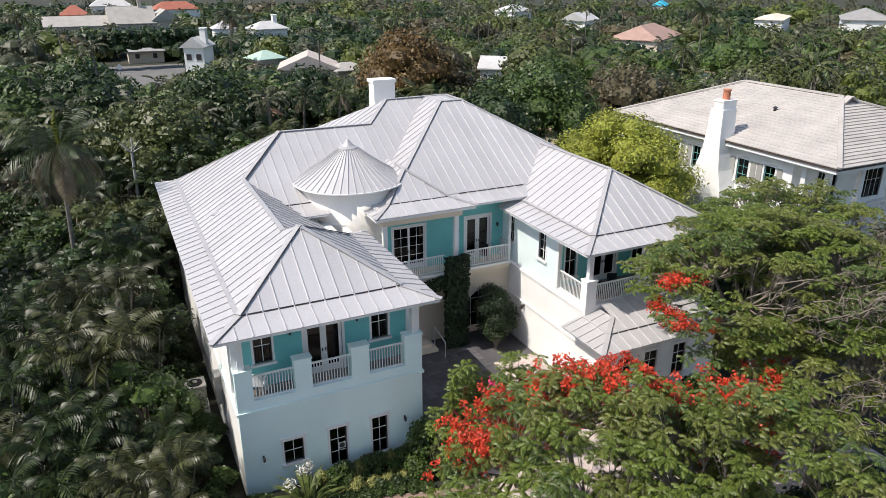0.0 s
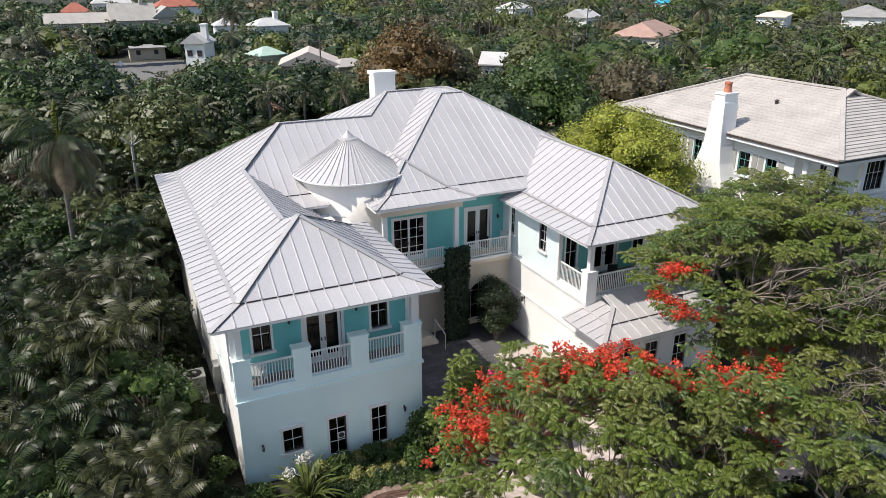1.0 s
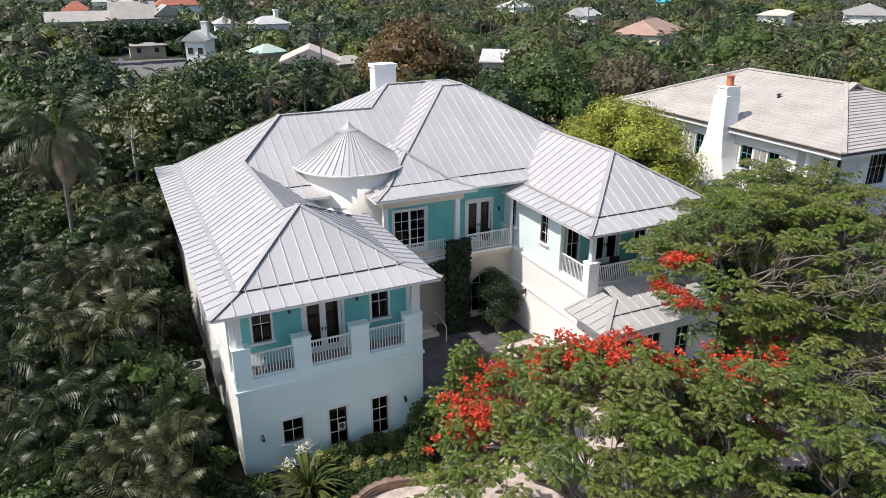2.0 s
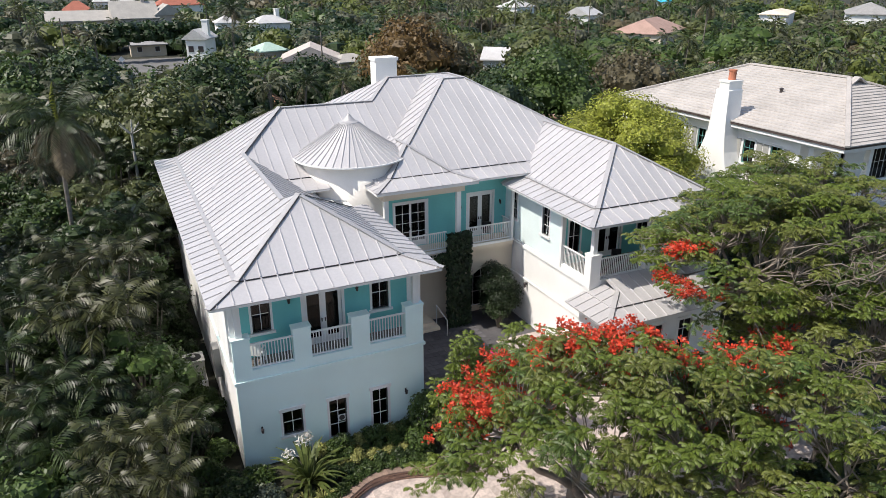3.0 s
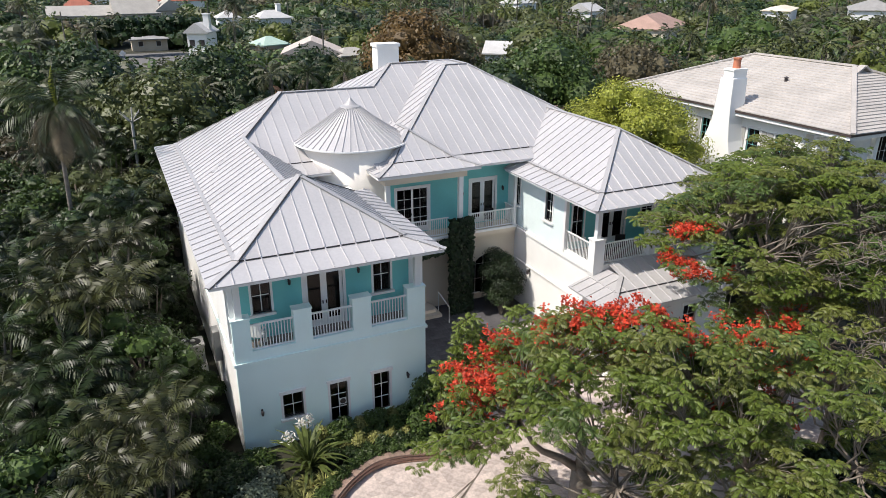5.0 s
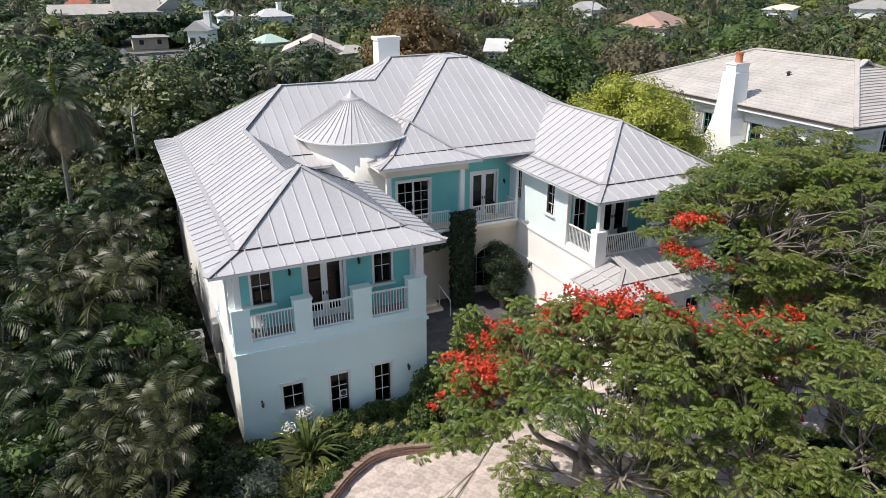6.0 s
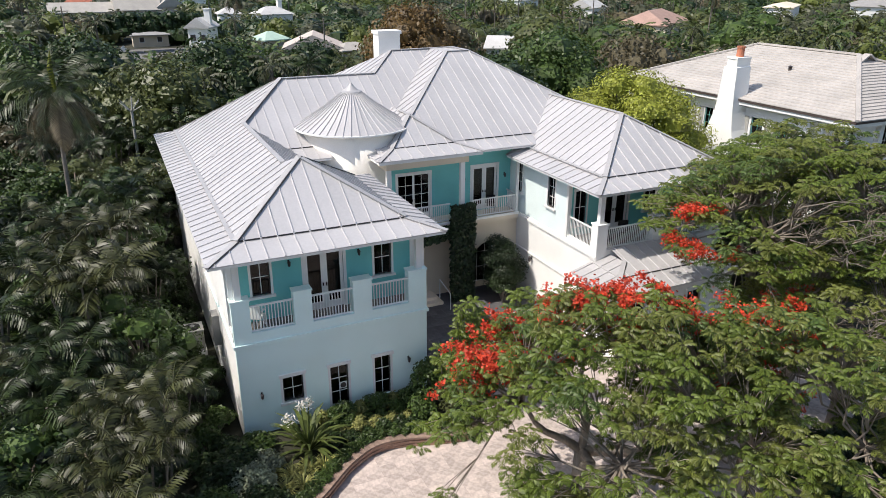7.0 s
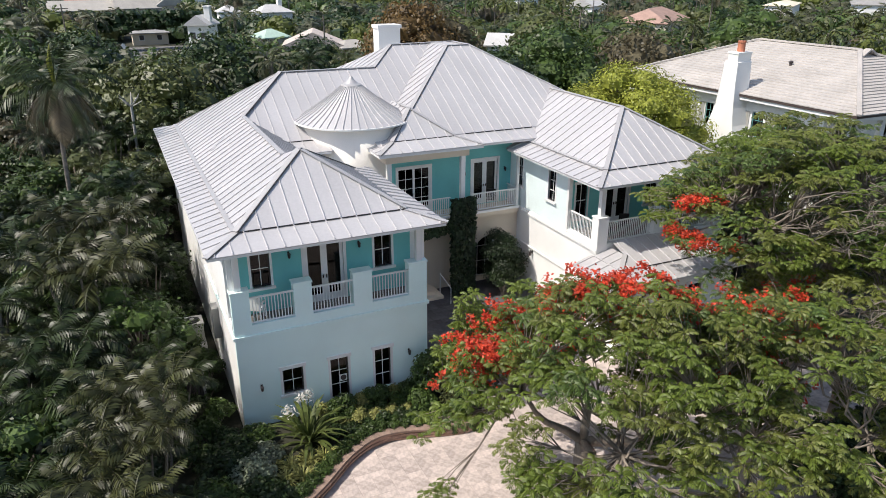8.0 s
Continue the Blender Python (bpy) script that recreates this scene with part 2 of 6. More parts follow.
def french_door(parent, m, w, h, leafs=2, cols=1, rows=1, t=0.13):
    fr = Builder()
    e = 0.12
    fr.box(-w / 2 - e, -0.03, 0, -w / 2, 0.08, h).box(w / 2, -0.03, 0, w / 2 + e, 0.08, h).box(-w / 2 - e, -0.04, h, w / 2 + e, 0.08, h + 0.14)
    ob = part("french_door", fr, TRIM, parent, "", m)
    lw = w / leafs
    for k in range(leafs):
        x0 = -w / 2 + k * lw
        s = Builder()
        s.box(x0, 0.05, 0, x0 + t, 0.1, h).box(x0 + lw - t, 0.05, 0, x0 + lw, 0.1, h).box(x0 + t, 0.05, 0, x0 + lw - t, 0.1, 0.3).box(x0 + t, 0.05, h - t, x0 + lw - t, 0.1, h)
        part("door_leaf", s, TRIM, ob)
        part("pane", Builder().box(x0 + t, 0.07, 0.3, x0 + lw - t, 0.078, h - t), GLASS, ob)
        for i in range(1, cols):
            x = x0 + t + (lw - 2 * t) * i / cols
            part("glazing_bar", Builder().box(x - 0.013, 0.055, 0.3, x + 0.013, 0.07, h - t), TRIM, ob)
        for j in range(1, rows):
            z = 0.3 + (h - t - 0.3) * j / rows
            part("glazing_bar", Builder().box(x0 + t, 0.053, z - 0.013, x0 + lw - t, 0.069, z + 0.013), TRIM, ob)
    part("handle", Builder().box(-0.09, 0.0, 0.98, -0.05, 0.05, 1.12), BLACK, ob)
    part("handle", Builder().box(0.05, 0.0, 0.98, 0.09, 0.05, 1.12), BLACK, ob)
    return ob


def railing(parent, a, b, h=1.0, step=0.115):
    """A white railing between two points at floor height."""
    a, b = Vector(a), Vector(b)
    up = Vector((0, 0, 1))
    r = Builder().bar(a + up * h, b + up * h, 0.075, 0.06, -0.03)
    ob = part("railing", r, TRIM, parent)
    part("bottom_rail", Builder().bar(a + up * 0.1, b + up * 0.1, 0.05, 0.05, -0.025), TRIM, ob)
    n = max(2, round((b - a).length / step))
    turn = (b - a).to_track_quat("X", "Z").to_matrix().to_4x4()
    one = Builder().box(-0.016, -0.016, 0.12, 0.016, 0.016, h - 0.03).mesh("baluster", TRIM)
    for i in range(1, n):
        part("baluster", one, None, ob, "", Matrix.Translation(a.lerp(b, i / n)) @ turn)
    return ob


def wall_lantern(m):
    ob = thing("wall_lantern", "small dark iron wall lantern with clear glass", "lantern", m, "wall lanterns")
    part("bracket", Builder().box(-0.03, -0.12, 0.2, 0.03, 0.0, 0.25).box(-0.05, -0.02, 0.1, 0.05, 0.0, 0.35), BLACK, ob)
    part("cage", Builder().lathe(0, -0.15, ((0.03, 0.0), (0.07, 0.05), (0.08, 0.22), (0.1, 0.24), (0.02, 0.34)), 8), FRAME, ob)
    return ob


# ---- roofs ----
def clip(poly, k, lim, keep_above):
    out = []
    for i, p in enumerate(poly):
        q = poly[(i + 1) % len(poly)]
        pi, qi = (p[k] >= lim) == keep_above, (q[k] >= lim) == keep_above
        if pi:
            out.append(p)
        if pi != qi and abs(q[k] - p[k]) > 1e-9:
            t = (lim - p[k]) / (q[k] - p[k])
            out.append((p[0] + t * (q[0] - p[0]), p[1] + t * (q[1] - p[1])))
    return out


def roof_face(roof, poly, zf, run, step=0.6, phase=0.0, lift=0.0, mat=None, thick=0.04):
    """Standing-seam panels over a plan polygon; run is the plan axis (0 x, 1 y) along which the seams go."""
    k = 1 - run
    lo, hi = min(p[k] for p in poly), max(p[k] for p in poly)
    u = math.floor((lo - phase) / step) * step + phase
    while u < hi - 1e-6:
        strip = clip(clip(poly, k, u, True), k, u + step, False)
        if len(strip) >= 3:
            area = abs(sum(strip[i][0] * strip[(i + 1) % len(strip)][1] - strip[(i + 1) % len(strip)][0] * strip[i][1] for i in range(len(strip)))) / 2
            if area > 0.002:
                b = Builder()
                top = [(x, y, zf(x, y) + lift) for x, y in strip]
                sgn = sum(strip[i][0] * strip[(i + 1) % len(strip)][1] - strip[(i + 1) % len(strip)][0] * strip[i][1] for i in range(len(strip)))
                if sgn < 0:
                    top = top[::-1]
                b.poly(top)
                low = [(x, y, z - thick) for x, y, z in top]
                b.poly(low[::-1])
                for i in range(len(top)):
                    j = (i + 1) % len(top)
                    b.poly([low[i], low[j], top[j], top[i]])
                if u > lo + 0.02:
                    vs = sorted(p[run] for p in strip if abs(p[k] - u) < 1e-5)
                    if len(vs) >= 2 and vs[-1] - vs[0] > 0.08:
                        ends = [(v, u) if run == 0 else (u, v) for v in (vs[0] + 0.03, vs[-1] - 0.03)]
                        b.bar(*[(x, y, zf(x, y) + lift) for x, y in ends], 0.028, 0.042)
                part("panel", b, mat or METAL, roof)
        u += step


def break_gap_shadows(roof, axis, at, u0, u1, z, step=0.6, phase=0.0):
    """The gap shadow as dark bars between seams where steep roof meets flared eave."""
    u = math.ceil((u0 - phase) / step) * step + phase
    u = u - step
    while u < u1:
        a, c = max(u + 0.05, u0), min(u + step - 0.03, u1)
        if c - a > 0.1:
            p = [(q, at, z) if axis == 0 else (at, q, z) for q in (a, c)]
            part("closure_strip", Builder().bar(p[0], p[1], 0.03, 0.045, 0.0), GAP_SHADE, roof)
        u += step


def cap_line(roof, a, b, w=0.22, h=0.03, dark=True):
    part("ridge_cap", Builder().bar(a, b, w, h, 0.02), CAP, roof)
    # dark bar stands in for the shadow along the cap's right edge
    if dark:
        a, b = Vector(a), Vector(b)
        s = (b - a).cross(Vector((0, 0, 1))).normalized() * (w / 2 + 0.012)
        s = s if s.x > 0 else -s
        part("closure_strip", Builder().bar(a + s, b + s, 0.022, 0.03, 0.0), GAP_SHADE, roof)


# ---- the house ----
GROUND = -1.15
house = thing("house", "two-storey white and turquoise stucco house with pale standing-seam metal roofs", "house")
S = 0.606
EV, BR = 6.70, 7.03
E2, B2 = 7.27, 7.60


def LP(x, y):
    return BR + S * (x - 0.48)


def lin(axis, a, za, b, zb):
    return lambda x, y: za + (zb - za) * ((x, y)[axis] - a) / (b - a)


roof_l = part("roof", Builder().box(0.6, 0.6, 6.45, 6.9, 7.0, 6.5), TRIM, house)
# long slope to the garden side, its flared eave
roof_face(roof_l, [(0.48, 0.42), (0.48, 21.1), (6.03, 16.5), (3.22, 13.15), (3.22, 4.35), (3.76, 3.72)][::-1], LP, 0, 0.6, 0.1, 0.045)
roof_face(roof_l, [(-0.74, -0.8), (0.56, 0.5), (0.56, 21.05), (-0.74, 22.3)], lin(0, -0.74, EV, 0.48, BR), 0, 0.6, 0.1)
# front hip of the pavilion
roof_face(roof_l, [(0.48, 0.42), (7.03, 0.42), (3.76, 3.72)], lin(1, 0.42, BR, 3.72, 9.02), 1, 0.6, 0.18, 0.045)
roof_face(roof_l, [(-0.74, -0.8), (8.25, -0.8), (6.95, 0.5), (0.56, 0.5)], lin(1, -0.8, EV, 0.42, BR), 1, 0.6, 0.18)
# slope to the court, back of the pavilion
roof_face(roof_l, [(7.03, 0.42), (7.03, 7.0), (3.76, 3.72)], lin(0, 7.03, BR, 3.76, 9.02), 0, 0.6, 0.1, 0.045)
roof_face(roof_l, [(8.25, -0.8), (8.25, 8.3), (6.95, 7.0), (6.95, 0.5)], lin(0, 8.25, EV, 7.03, BR), 0, 0.6, 0.1)
roof_face(roof_l, [(7.03, 7.0), (0.48, 7.0), (3.76, 3.72)], lin(1, 7.0, BR, 3.72, 9.02), 1, 0.6, 0.18)
roof_face(roof_l, [(8.25, 8.3), (2.5, 8.3), (2.5, 7.0), (6.95, 7.0)], lin(1, 8.3, EV, 7.0, BR), 1, 0.6, 0.18)
# slope of the low ridge to the court
roof_face(roof_l, [(3.22, 4.35), (6.4, 7.4), (6.4, 15.0), (3.22, 13.4)], lin(0, 3.22, 8.69, 6.4, 6.76), 0, 0.6, 0.1)

roof_m = part("roof", Builder().box(3.0, 11.6, 7.1, 24.0, 21.0, 7.15), TRIM, house)
P1 = lin(1, 11.2, B2, 16.5, 10.36)
roof_face(roof_m, [(1.2, 11.2), (11.5, 11.2), (17.0, 13.0), (17.0, 18.5), (13.4, 18.5), (11.55, 16.5), (6.03, 16.5), (3.15, 13.15)], P1, 1, 0.6, 0.3, 0.02)
roof_face(roof_m, [(2.6, 9.95), (7.0, 9.95), (6.8, 11.3), (2.6, 11.3)], lin(1, 9.95, E2, 11.2, B2), 1, 0.6, 0.3)
roof_face(roof_m, [(13.4, 18.5), (11.55, 16.5), (9.9, 18.0), (8.9, 22.9)], lambda x, y: 11.4 - 0.57 * (13.4 - x), 0, 0.6, 0.2)
P2 = lambda x, y: 11.45 - 0.62 * (16.1 - x)
roof_face(roof_m, [(9.9, 9.3), (16.1, 16.1), (16.1, 18.5), (9.9, 18.5)], P2, 0, 0.6, 0.25, 0.0)
P3 = lin(1, 9.3, B2, 16.1, 11.45)
roof_face(roof_m, [(9.9, 9.3), (24.2, 9.3), (17.6, 16.1), (16.1, 16.1)], P3, 1, 0.6, 0.2, 0.045)
roof_face(roof_m, [(9.0, 8.2), (25.0, 8.2), (24.1, 9.4), (9.0, 9.4)], lin(1, 8.2, E2, 9.3, B2), 1, 0.6, 0.2)
roof_face(roof_m, [(24.2, 9.3), (24.2, 22.0), (17.6, 18.5), (17.6, 16.1)], lin(0, 24.2, B2, 17.6, 11.45), 0, 0.6, 0.2)
roof_face(roof_m, [(16.1, 16.1), (17.6, 16.1), (17.6, 18.5), (16.1, 18.5)], lambda x, y: 11.45, 1, 0.6, 0.2)
back = Builder()
for pts in ([(-0.74, 22.3, EV), (0.48, 21.1, BR), (6.03, 16.5, 10.36), (11.55, 16.5, 10.36), (9.0, 22.3, EV)],
            [(24.2, 22.3, EV), (17.6, 18.5, 11.45), (13.4, 18.5, 11.4), (8.9, 22.9, 8.83), (8.9, 22.9, EV)]):
    back.poly(pts)
part("panel", back, METAL, roof_m)

roof_p = part("roof", Builder().box(9.2, 8.3, 7.05, 13.9, 10.0, 7.1), TRIM, house)
roof_face(roof_p, [(9.75, 8.98), (13.3, 8.98), (11.53, 11.05)], lin(1, 8.98, B2, 11.05, 8.82), 1, 0.6, 0.25, 0.06)
roof_face(roof_p, [(8.62, 7.82), (14.44, 7.82), (13.25, 9.02), (9.8, 9.02)], lin(1, 7.82, E2 + 0.02, 8.98, B2 + 0.02), 1, 0.6, 0.25, 0.02)
roof_face(roof_p, [(9.75, 8.98), (11.53, 11.05), (11.53, 14.0), (9.75, 14.0)], lin(0, 9.75, B2, 11.53, 8.82), 0, 0.6, 0.0, 0.06)
roof_face(roof_p, [(8.62, 7.82), (9.8, 9.02), (9.8, 12.0), (8.62, 12.0)], lin(0, 8.62, E2 + 0.02, 9.75, B2 + 0.02), 0, 0.6, 0.0, 0.02)
roof_face(roof_p, [(13.3, 8.98), (13.3, 13.0), (11.53, 13.0), (11.53, 11.05)], lin(0, 13.3, B2, 11.53, 8.82), 0, 0.6, 0.0, 0.06)
roof_face(roof_p, [(14.44, 7.82), (14.44, 9.6), (13.25, 9.6), (13.25, 9.02)], lin(0, 14.44, E2 + 0.02, 13.3, B2 + 0.02), 0, 0.6, 0.0, 0.02)

roof_r = part("roof", Builder().box(17.2, 1.4, 6.5, 24.8, 9.6, 6.55), TRIM, house)
RW = lin(0, 17.55, 7.05, 21.05, 9.14)
roof_face(roof_r, [(17.55, 1.72), (21.05, 5.25), (21.05, 12.6), (17.55, 12.6)], RW, 0, 0.6, 0.2, 0.045)
roof_face(roof_r, [(16.34, 0.5), (17.62, 1.8), (17.62, 9.4), (16.34, 8.9)], lin(0, 16.34, EV, 17.55, 7.05), 0, 0.6, 0.2)
roof_face(roof_r, [(17.55, 1.72), (24.55, 1.72), (21.05, 5.25)], lin(1, 1.72, 7.05, 5.25, 9.14), 1, 0.6, 0.2, 0.045)
roof_face(roof_r, [(16.34, 0.5), (25.76, 0.5), (24.5, 1.8), (17.6, 1.8)], lin(1, 0.5, EV, 1.72, 7.05), 1, 0.6, 0.2)
roof_face(roof_r, [(24.55, 1.72), (24.55, 12.6), (21.05, 12.6), (21.05, 5.25)], lin(0, 24.55, 7.05, 21.05, 9.14), 0, 0.6, 0.2)
roof_face(roof_r, [(25.76, 0.5), (25.76, 12.6), (24.5, 12.6), (24.5, 1.8)], lin(0, 25.76, EV, 24.55, 7.05), 0, 0.6, 0.2)

roof_g = part("roof", Builder().box(16.4, -1.3, 2.5, 23.5, 1.2, 2.55), TRIM, house)
roof_face(roof_g, [(16.95, -0.75), (23.0, -0.75), (23.0, 1.28), (17.9, 1.28), (17.9, 0.2)], lin(1, -0.75, 3.03, 1.28, 3.62), 1, 0.6, 0.1, 0.045)
roof_face(roof_g, [(15.85, -1.85), (24.0, -1.85), (23.0, -0.7), (17.0, -0.7)], lin(1, -1.85, 2.72, -0.75, 3.03), 1, 0.6, 0.1)
roof_face(roof_g, [(15.85, -1.85), (17.0, -0.7), (17.0, 1.5), (15.85, 1.5)], lin(0, 15.85, 2.72, 16.95, 3.03), 0, 0.6, 0.1)
roof_face(roof_g, [(16.95, -0.75), (17.9, 0.2), (17.9, 1.28), (16.95, 1.28)], lin(0, 16.95, 3.03, 17.9, 3.3), 0, 0.6, 0.1, 0.045)

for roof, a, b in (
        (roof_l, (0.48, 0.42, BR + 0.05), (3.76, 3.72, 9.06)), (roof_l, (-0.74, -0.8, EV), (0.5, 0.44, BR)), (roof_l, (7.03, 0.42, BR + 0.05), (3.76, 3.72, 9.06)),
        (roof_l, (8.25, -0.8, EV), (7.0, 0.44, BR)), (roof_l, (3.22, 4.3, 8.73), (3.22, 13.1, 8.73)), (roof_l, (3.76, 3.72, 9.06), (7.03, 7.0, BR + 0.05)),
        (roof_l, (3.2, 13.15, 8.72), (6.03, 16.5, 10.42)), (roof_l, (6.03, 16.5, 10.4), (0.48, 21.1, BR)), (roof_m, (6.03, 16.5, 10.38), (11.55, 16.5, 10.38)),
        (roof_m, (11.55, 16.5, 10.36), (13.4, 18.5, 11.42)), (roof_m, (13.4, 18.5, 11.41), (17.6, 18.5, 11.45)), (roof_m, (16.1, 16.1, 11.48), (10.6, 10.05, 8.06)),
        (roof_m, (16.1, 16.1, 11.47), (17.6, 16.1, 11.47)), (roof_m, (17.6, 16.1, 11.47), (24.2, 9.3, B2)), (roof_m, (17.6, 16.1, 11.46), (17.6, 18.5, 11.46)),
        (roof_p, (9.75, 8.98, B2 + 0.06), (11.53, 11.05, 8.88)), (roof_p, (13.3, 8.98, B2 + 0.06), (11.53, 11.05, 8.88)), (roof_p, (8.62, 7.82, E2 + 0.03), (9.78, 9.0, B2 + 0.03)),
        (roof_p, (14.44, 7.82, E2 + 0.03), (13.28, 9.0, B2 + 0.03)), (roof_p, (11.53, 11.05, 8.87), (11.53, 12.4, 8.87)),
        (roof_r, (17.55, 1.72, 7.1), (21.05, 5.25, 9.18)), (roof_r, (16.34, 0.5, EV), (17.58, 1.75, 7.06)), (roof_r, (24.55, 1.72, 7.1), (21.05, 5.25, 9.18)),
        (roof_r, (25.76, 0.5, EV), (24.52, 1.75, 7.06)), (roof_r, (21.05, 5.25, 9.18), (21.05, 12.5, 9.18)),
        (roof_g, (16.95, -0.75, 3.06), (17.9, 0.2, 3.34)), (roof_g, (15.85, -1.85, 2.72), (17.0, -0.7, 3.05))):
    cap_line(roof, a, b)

break_gap_shadows(roof_l, 0, 0.40, 0.5, 7.0, BR + 0.01, 0.6, 0.18)
break_gap_shadows(roof_m, 0, 9.28, 14.0, 18.3, B2 + 0.01, 0.6, 0.2)
break_gap_shadows(roof_m, 0, 11.18, 3.6, 6.6, B2 + 0.0, 0.6, 0.3)
break_gap_shadows(roof_p, 0, 8.96, 9.8, 13.2, B2 + 0.03, 0.6, 0.25)
break_gap_shadows(roof_r, 0, 1.70, 17.6, 24.5, 7.06, 0.6, 0.2)
break_gap_shadows(roof_g, 0, -0.77, 17.0, 23.0, 3.04, 0.6, 0.1)
for roof, x, y0, y1, z in ((roof_l, 0.5, 0.5, 21.0, BR + 0.03), (roof_r, 17.57, 1.8, 9.0, 7.07)):
    cap_line(roof, (x, y0, z), (x, y1, z), 0.3, 0.035, False)

# soffits and fascias under the eaves
for pts, z in (([(-0.7, -0.76), (8.21, -0.76), (8.21, 8.2), (6.9, 8.2), (6.9, 21.9), (-0.7, 22.2)], 6.56), ([(16.38, 0.54), (25.7, 0.54), (25.7, 12.0), (16.38, 8.8)], 6.56),
               ([(8.66, 7.86), (14.4, 7.86), (14.4, 8.25), (24.0, 8.25), (24.0, 12.0), (2.7, 12.5), (2.7, 10.0), (6.9, 10.0), (6.9, 11.5), (8.66, 11.5)], 7.13), ([(15.9, -1.8), (23.9, -1.8), (23.9, 1.2), (15.9, 1.45)], 2.6)):
    s = Builder()
    s.poly([(x, y, z) for x, y in pts][::-1])
    s.poly([(x, y, z + 0.07) for x, y in pts])
    for i in range(len(pts)):
        (ax, ay), (bx, by) = pts[i], pts[(i + 1) % len(pts)]
        s.poly([(ax, ay, z), (bx, by, z), (bx, by, z + 0.12), (ax, ay, z + 0.12)])
    part("soffit", s, TRIM, house)

# pavilion walls
T = 0.25
WIN_G = ((1.6, 2.4, 0.3, 1.4), (3.5, 4.23, -0.42, 1.4), (5.36, 6.05, -0.42, 1.4))
wall("front_wall", house, FACADE, "x", 0.0, T, 0.0, 7.7, GROUND - 0.3, 3.05, WIN_G)
for a, b, c, d in WIN_G:
    window(house, pose((a + b) / 2, 0, c), b - a, d - c, 2, 2 if c > 0 else 3, sill=c > 0)
wall("side_wall", house, STUCCO, "y", 0.0, T, 0.25, 21.5, GROUND - 0.3, 6.5, ((0.35, 1.1, 3.45, 6.1), (4.0, 4.8, 0.2, 1.6), (9, 9.8, 4.3, 5.8)))
wall("court_wall", house, STUCCO, "y", 7.7, -T, 0.25, 9.7, GROUND - 0.3, 6.5, ((0.35, 1.1, 3.45, 6.1), (2.6, 3.1, 4.2, 5.9)))
box_part("back_wall", 0.25, 21.2, GROUND - 0.3, 24.4, 21.5, 6.9, STUCCO, house)
box_part("belt_course", -0.07, -0.07, 3.02, 7.77, 7.7, 3.14, FACADE, house)
box_part("balcony_floor", 0.06, 0.06, 3.15, 7.64, 2.0, 3.42, FLOORM, house)
UW = ((0.99, 1.71, 4.48, 5.95), (3.05, 4.6, 3.42, 6.0), (5.9, 6.63, 4.48, 5.95))
BW = 1.15
wall("balcony_wall", house, TEAL, "x", BW, T, 0.25, 7.45, 3.42, 6.56, UW)
for k in (0, 2):
    a, b, c, d = UW[k]
    window(house, pose((a + b) / 2, BW, c), b - a, d - c, 2, 2)
french_door(house, pose(3.825, BW, 3.42), 1.55, 2.58)
for x0, x1 in ((0.0, 0.66), (2.29, 2.98), (4.61, 5.37), (6.92, 7.7)):
    b = Builder().box(x0, -0.005, 3.14, x1, 0.4, 4.86).box(x0 - 0.03, -0.035, 4.86, x1 + 0.03, 0.43, 4.93)
    part("pillar", b, FACADE, house)
for x0, x1 in ((0.66, 2.29), (2.98, 4.61), (5.37, 6.92)):
    railing(house, (x0, 0.12, 3.48), (x1, 0.12, 3.48), 1.1)
    box_part("kerb", x0, 0.0, 3.14, x1, 0.3, 3.53, FACADE, house)
for x in (0.3, 7.42):
    part("column", Builder().box(x - 0.12, 0.08, 4.93, x + 0.12, 0.32, 6.56).box(x - 0.16, 0.04, 6.4, x + 0.16, 0.36, 6.56), TRIM, house)
railing(house, (0.1, 0.4, 3.48), (0.1, 1.1, 3.48), 1.1)
railing(house, (7.6, 0.4, 3.48), (7.6, 1.1, 3.48), 1.1)
part("beam", Builder().box(0.02, 0.02, 6.38, 7.68, 0.3, 6.56), TRIM, house)
# near-black backings behind the openings, the rooms' shade put into their colour
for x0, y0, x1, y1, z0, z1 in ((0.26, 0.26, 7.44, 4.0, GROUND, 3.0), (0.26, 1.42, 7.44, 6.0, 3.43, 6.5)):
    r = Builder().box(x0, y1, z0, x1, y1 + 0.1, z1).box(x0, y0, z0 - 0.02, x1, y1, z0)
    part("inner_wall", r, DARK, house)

# centre: walls, balcony, portico
WC = ((10.3, 12.15, 3.45, 6.0), (14.72, 16.28, 3.45, 6.0))
wall("upper_wall", house, TEAL, "x", 9.7, T, 9.1, 17.2, 3.42, 7.13, WC)
french_door(house, pose(11.22, 9.7, 3.45), 1.85, 2.5, 2, 2, 4, 0.06)
french_door(house, pose(15.5, 9.7, 3.45), 1.56, 2.5)
wall("lower_wall", house, CREAM, "x", 9.4, 0.3, 7.9, 17.2, GROUND - 0.3, 3.0, ((10.2, 11.3, GROUND, 1.4), (14.0, 16.0, GROUND + 0.3, 1.9)))
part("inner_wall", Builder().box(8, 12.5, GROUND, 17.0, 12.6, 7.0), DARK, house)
box_part("balcony_slab", 9.0, 8.35, 3.14, 16.95, 9.7, 3.42, CREAM, house)
box_part("balcony_edge", 8.96, 8.3, 3.38, 16.98, 8.4, 3.5, TRIM, house)
railing(house, (9.1, 8.5, 3.46), (12.8, 8.5, 3.46), 1.0)
railing(house, (14.1, 8.5, 3.46), (16.9, 8.5, 3.46), 1.0)
railing(house, (16.9, 8.5, 3.46), (16.9, 9.6, 3.46), 1.0)
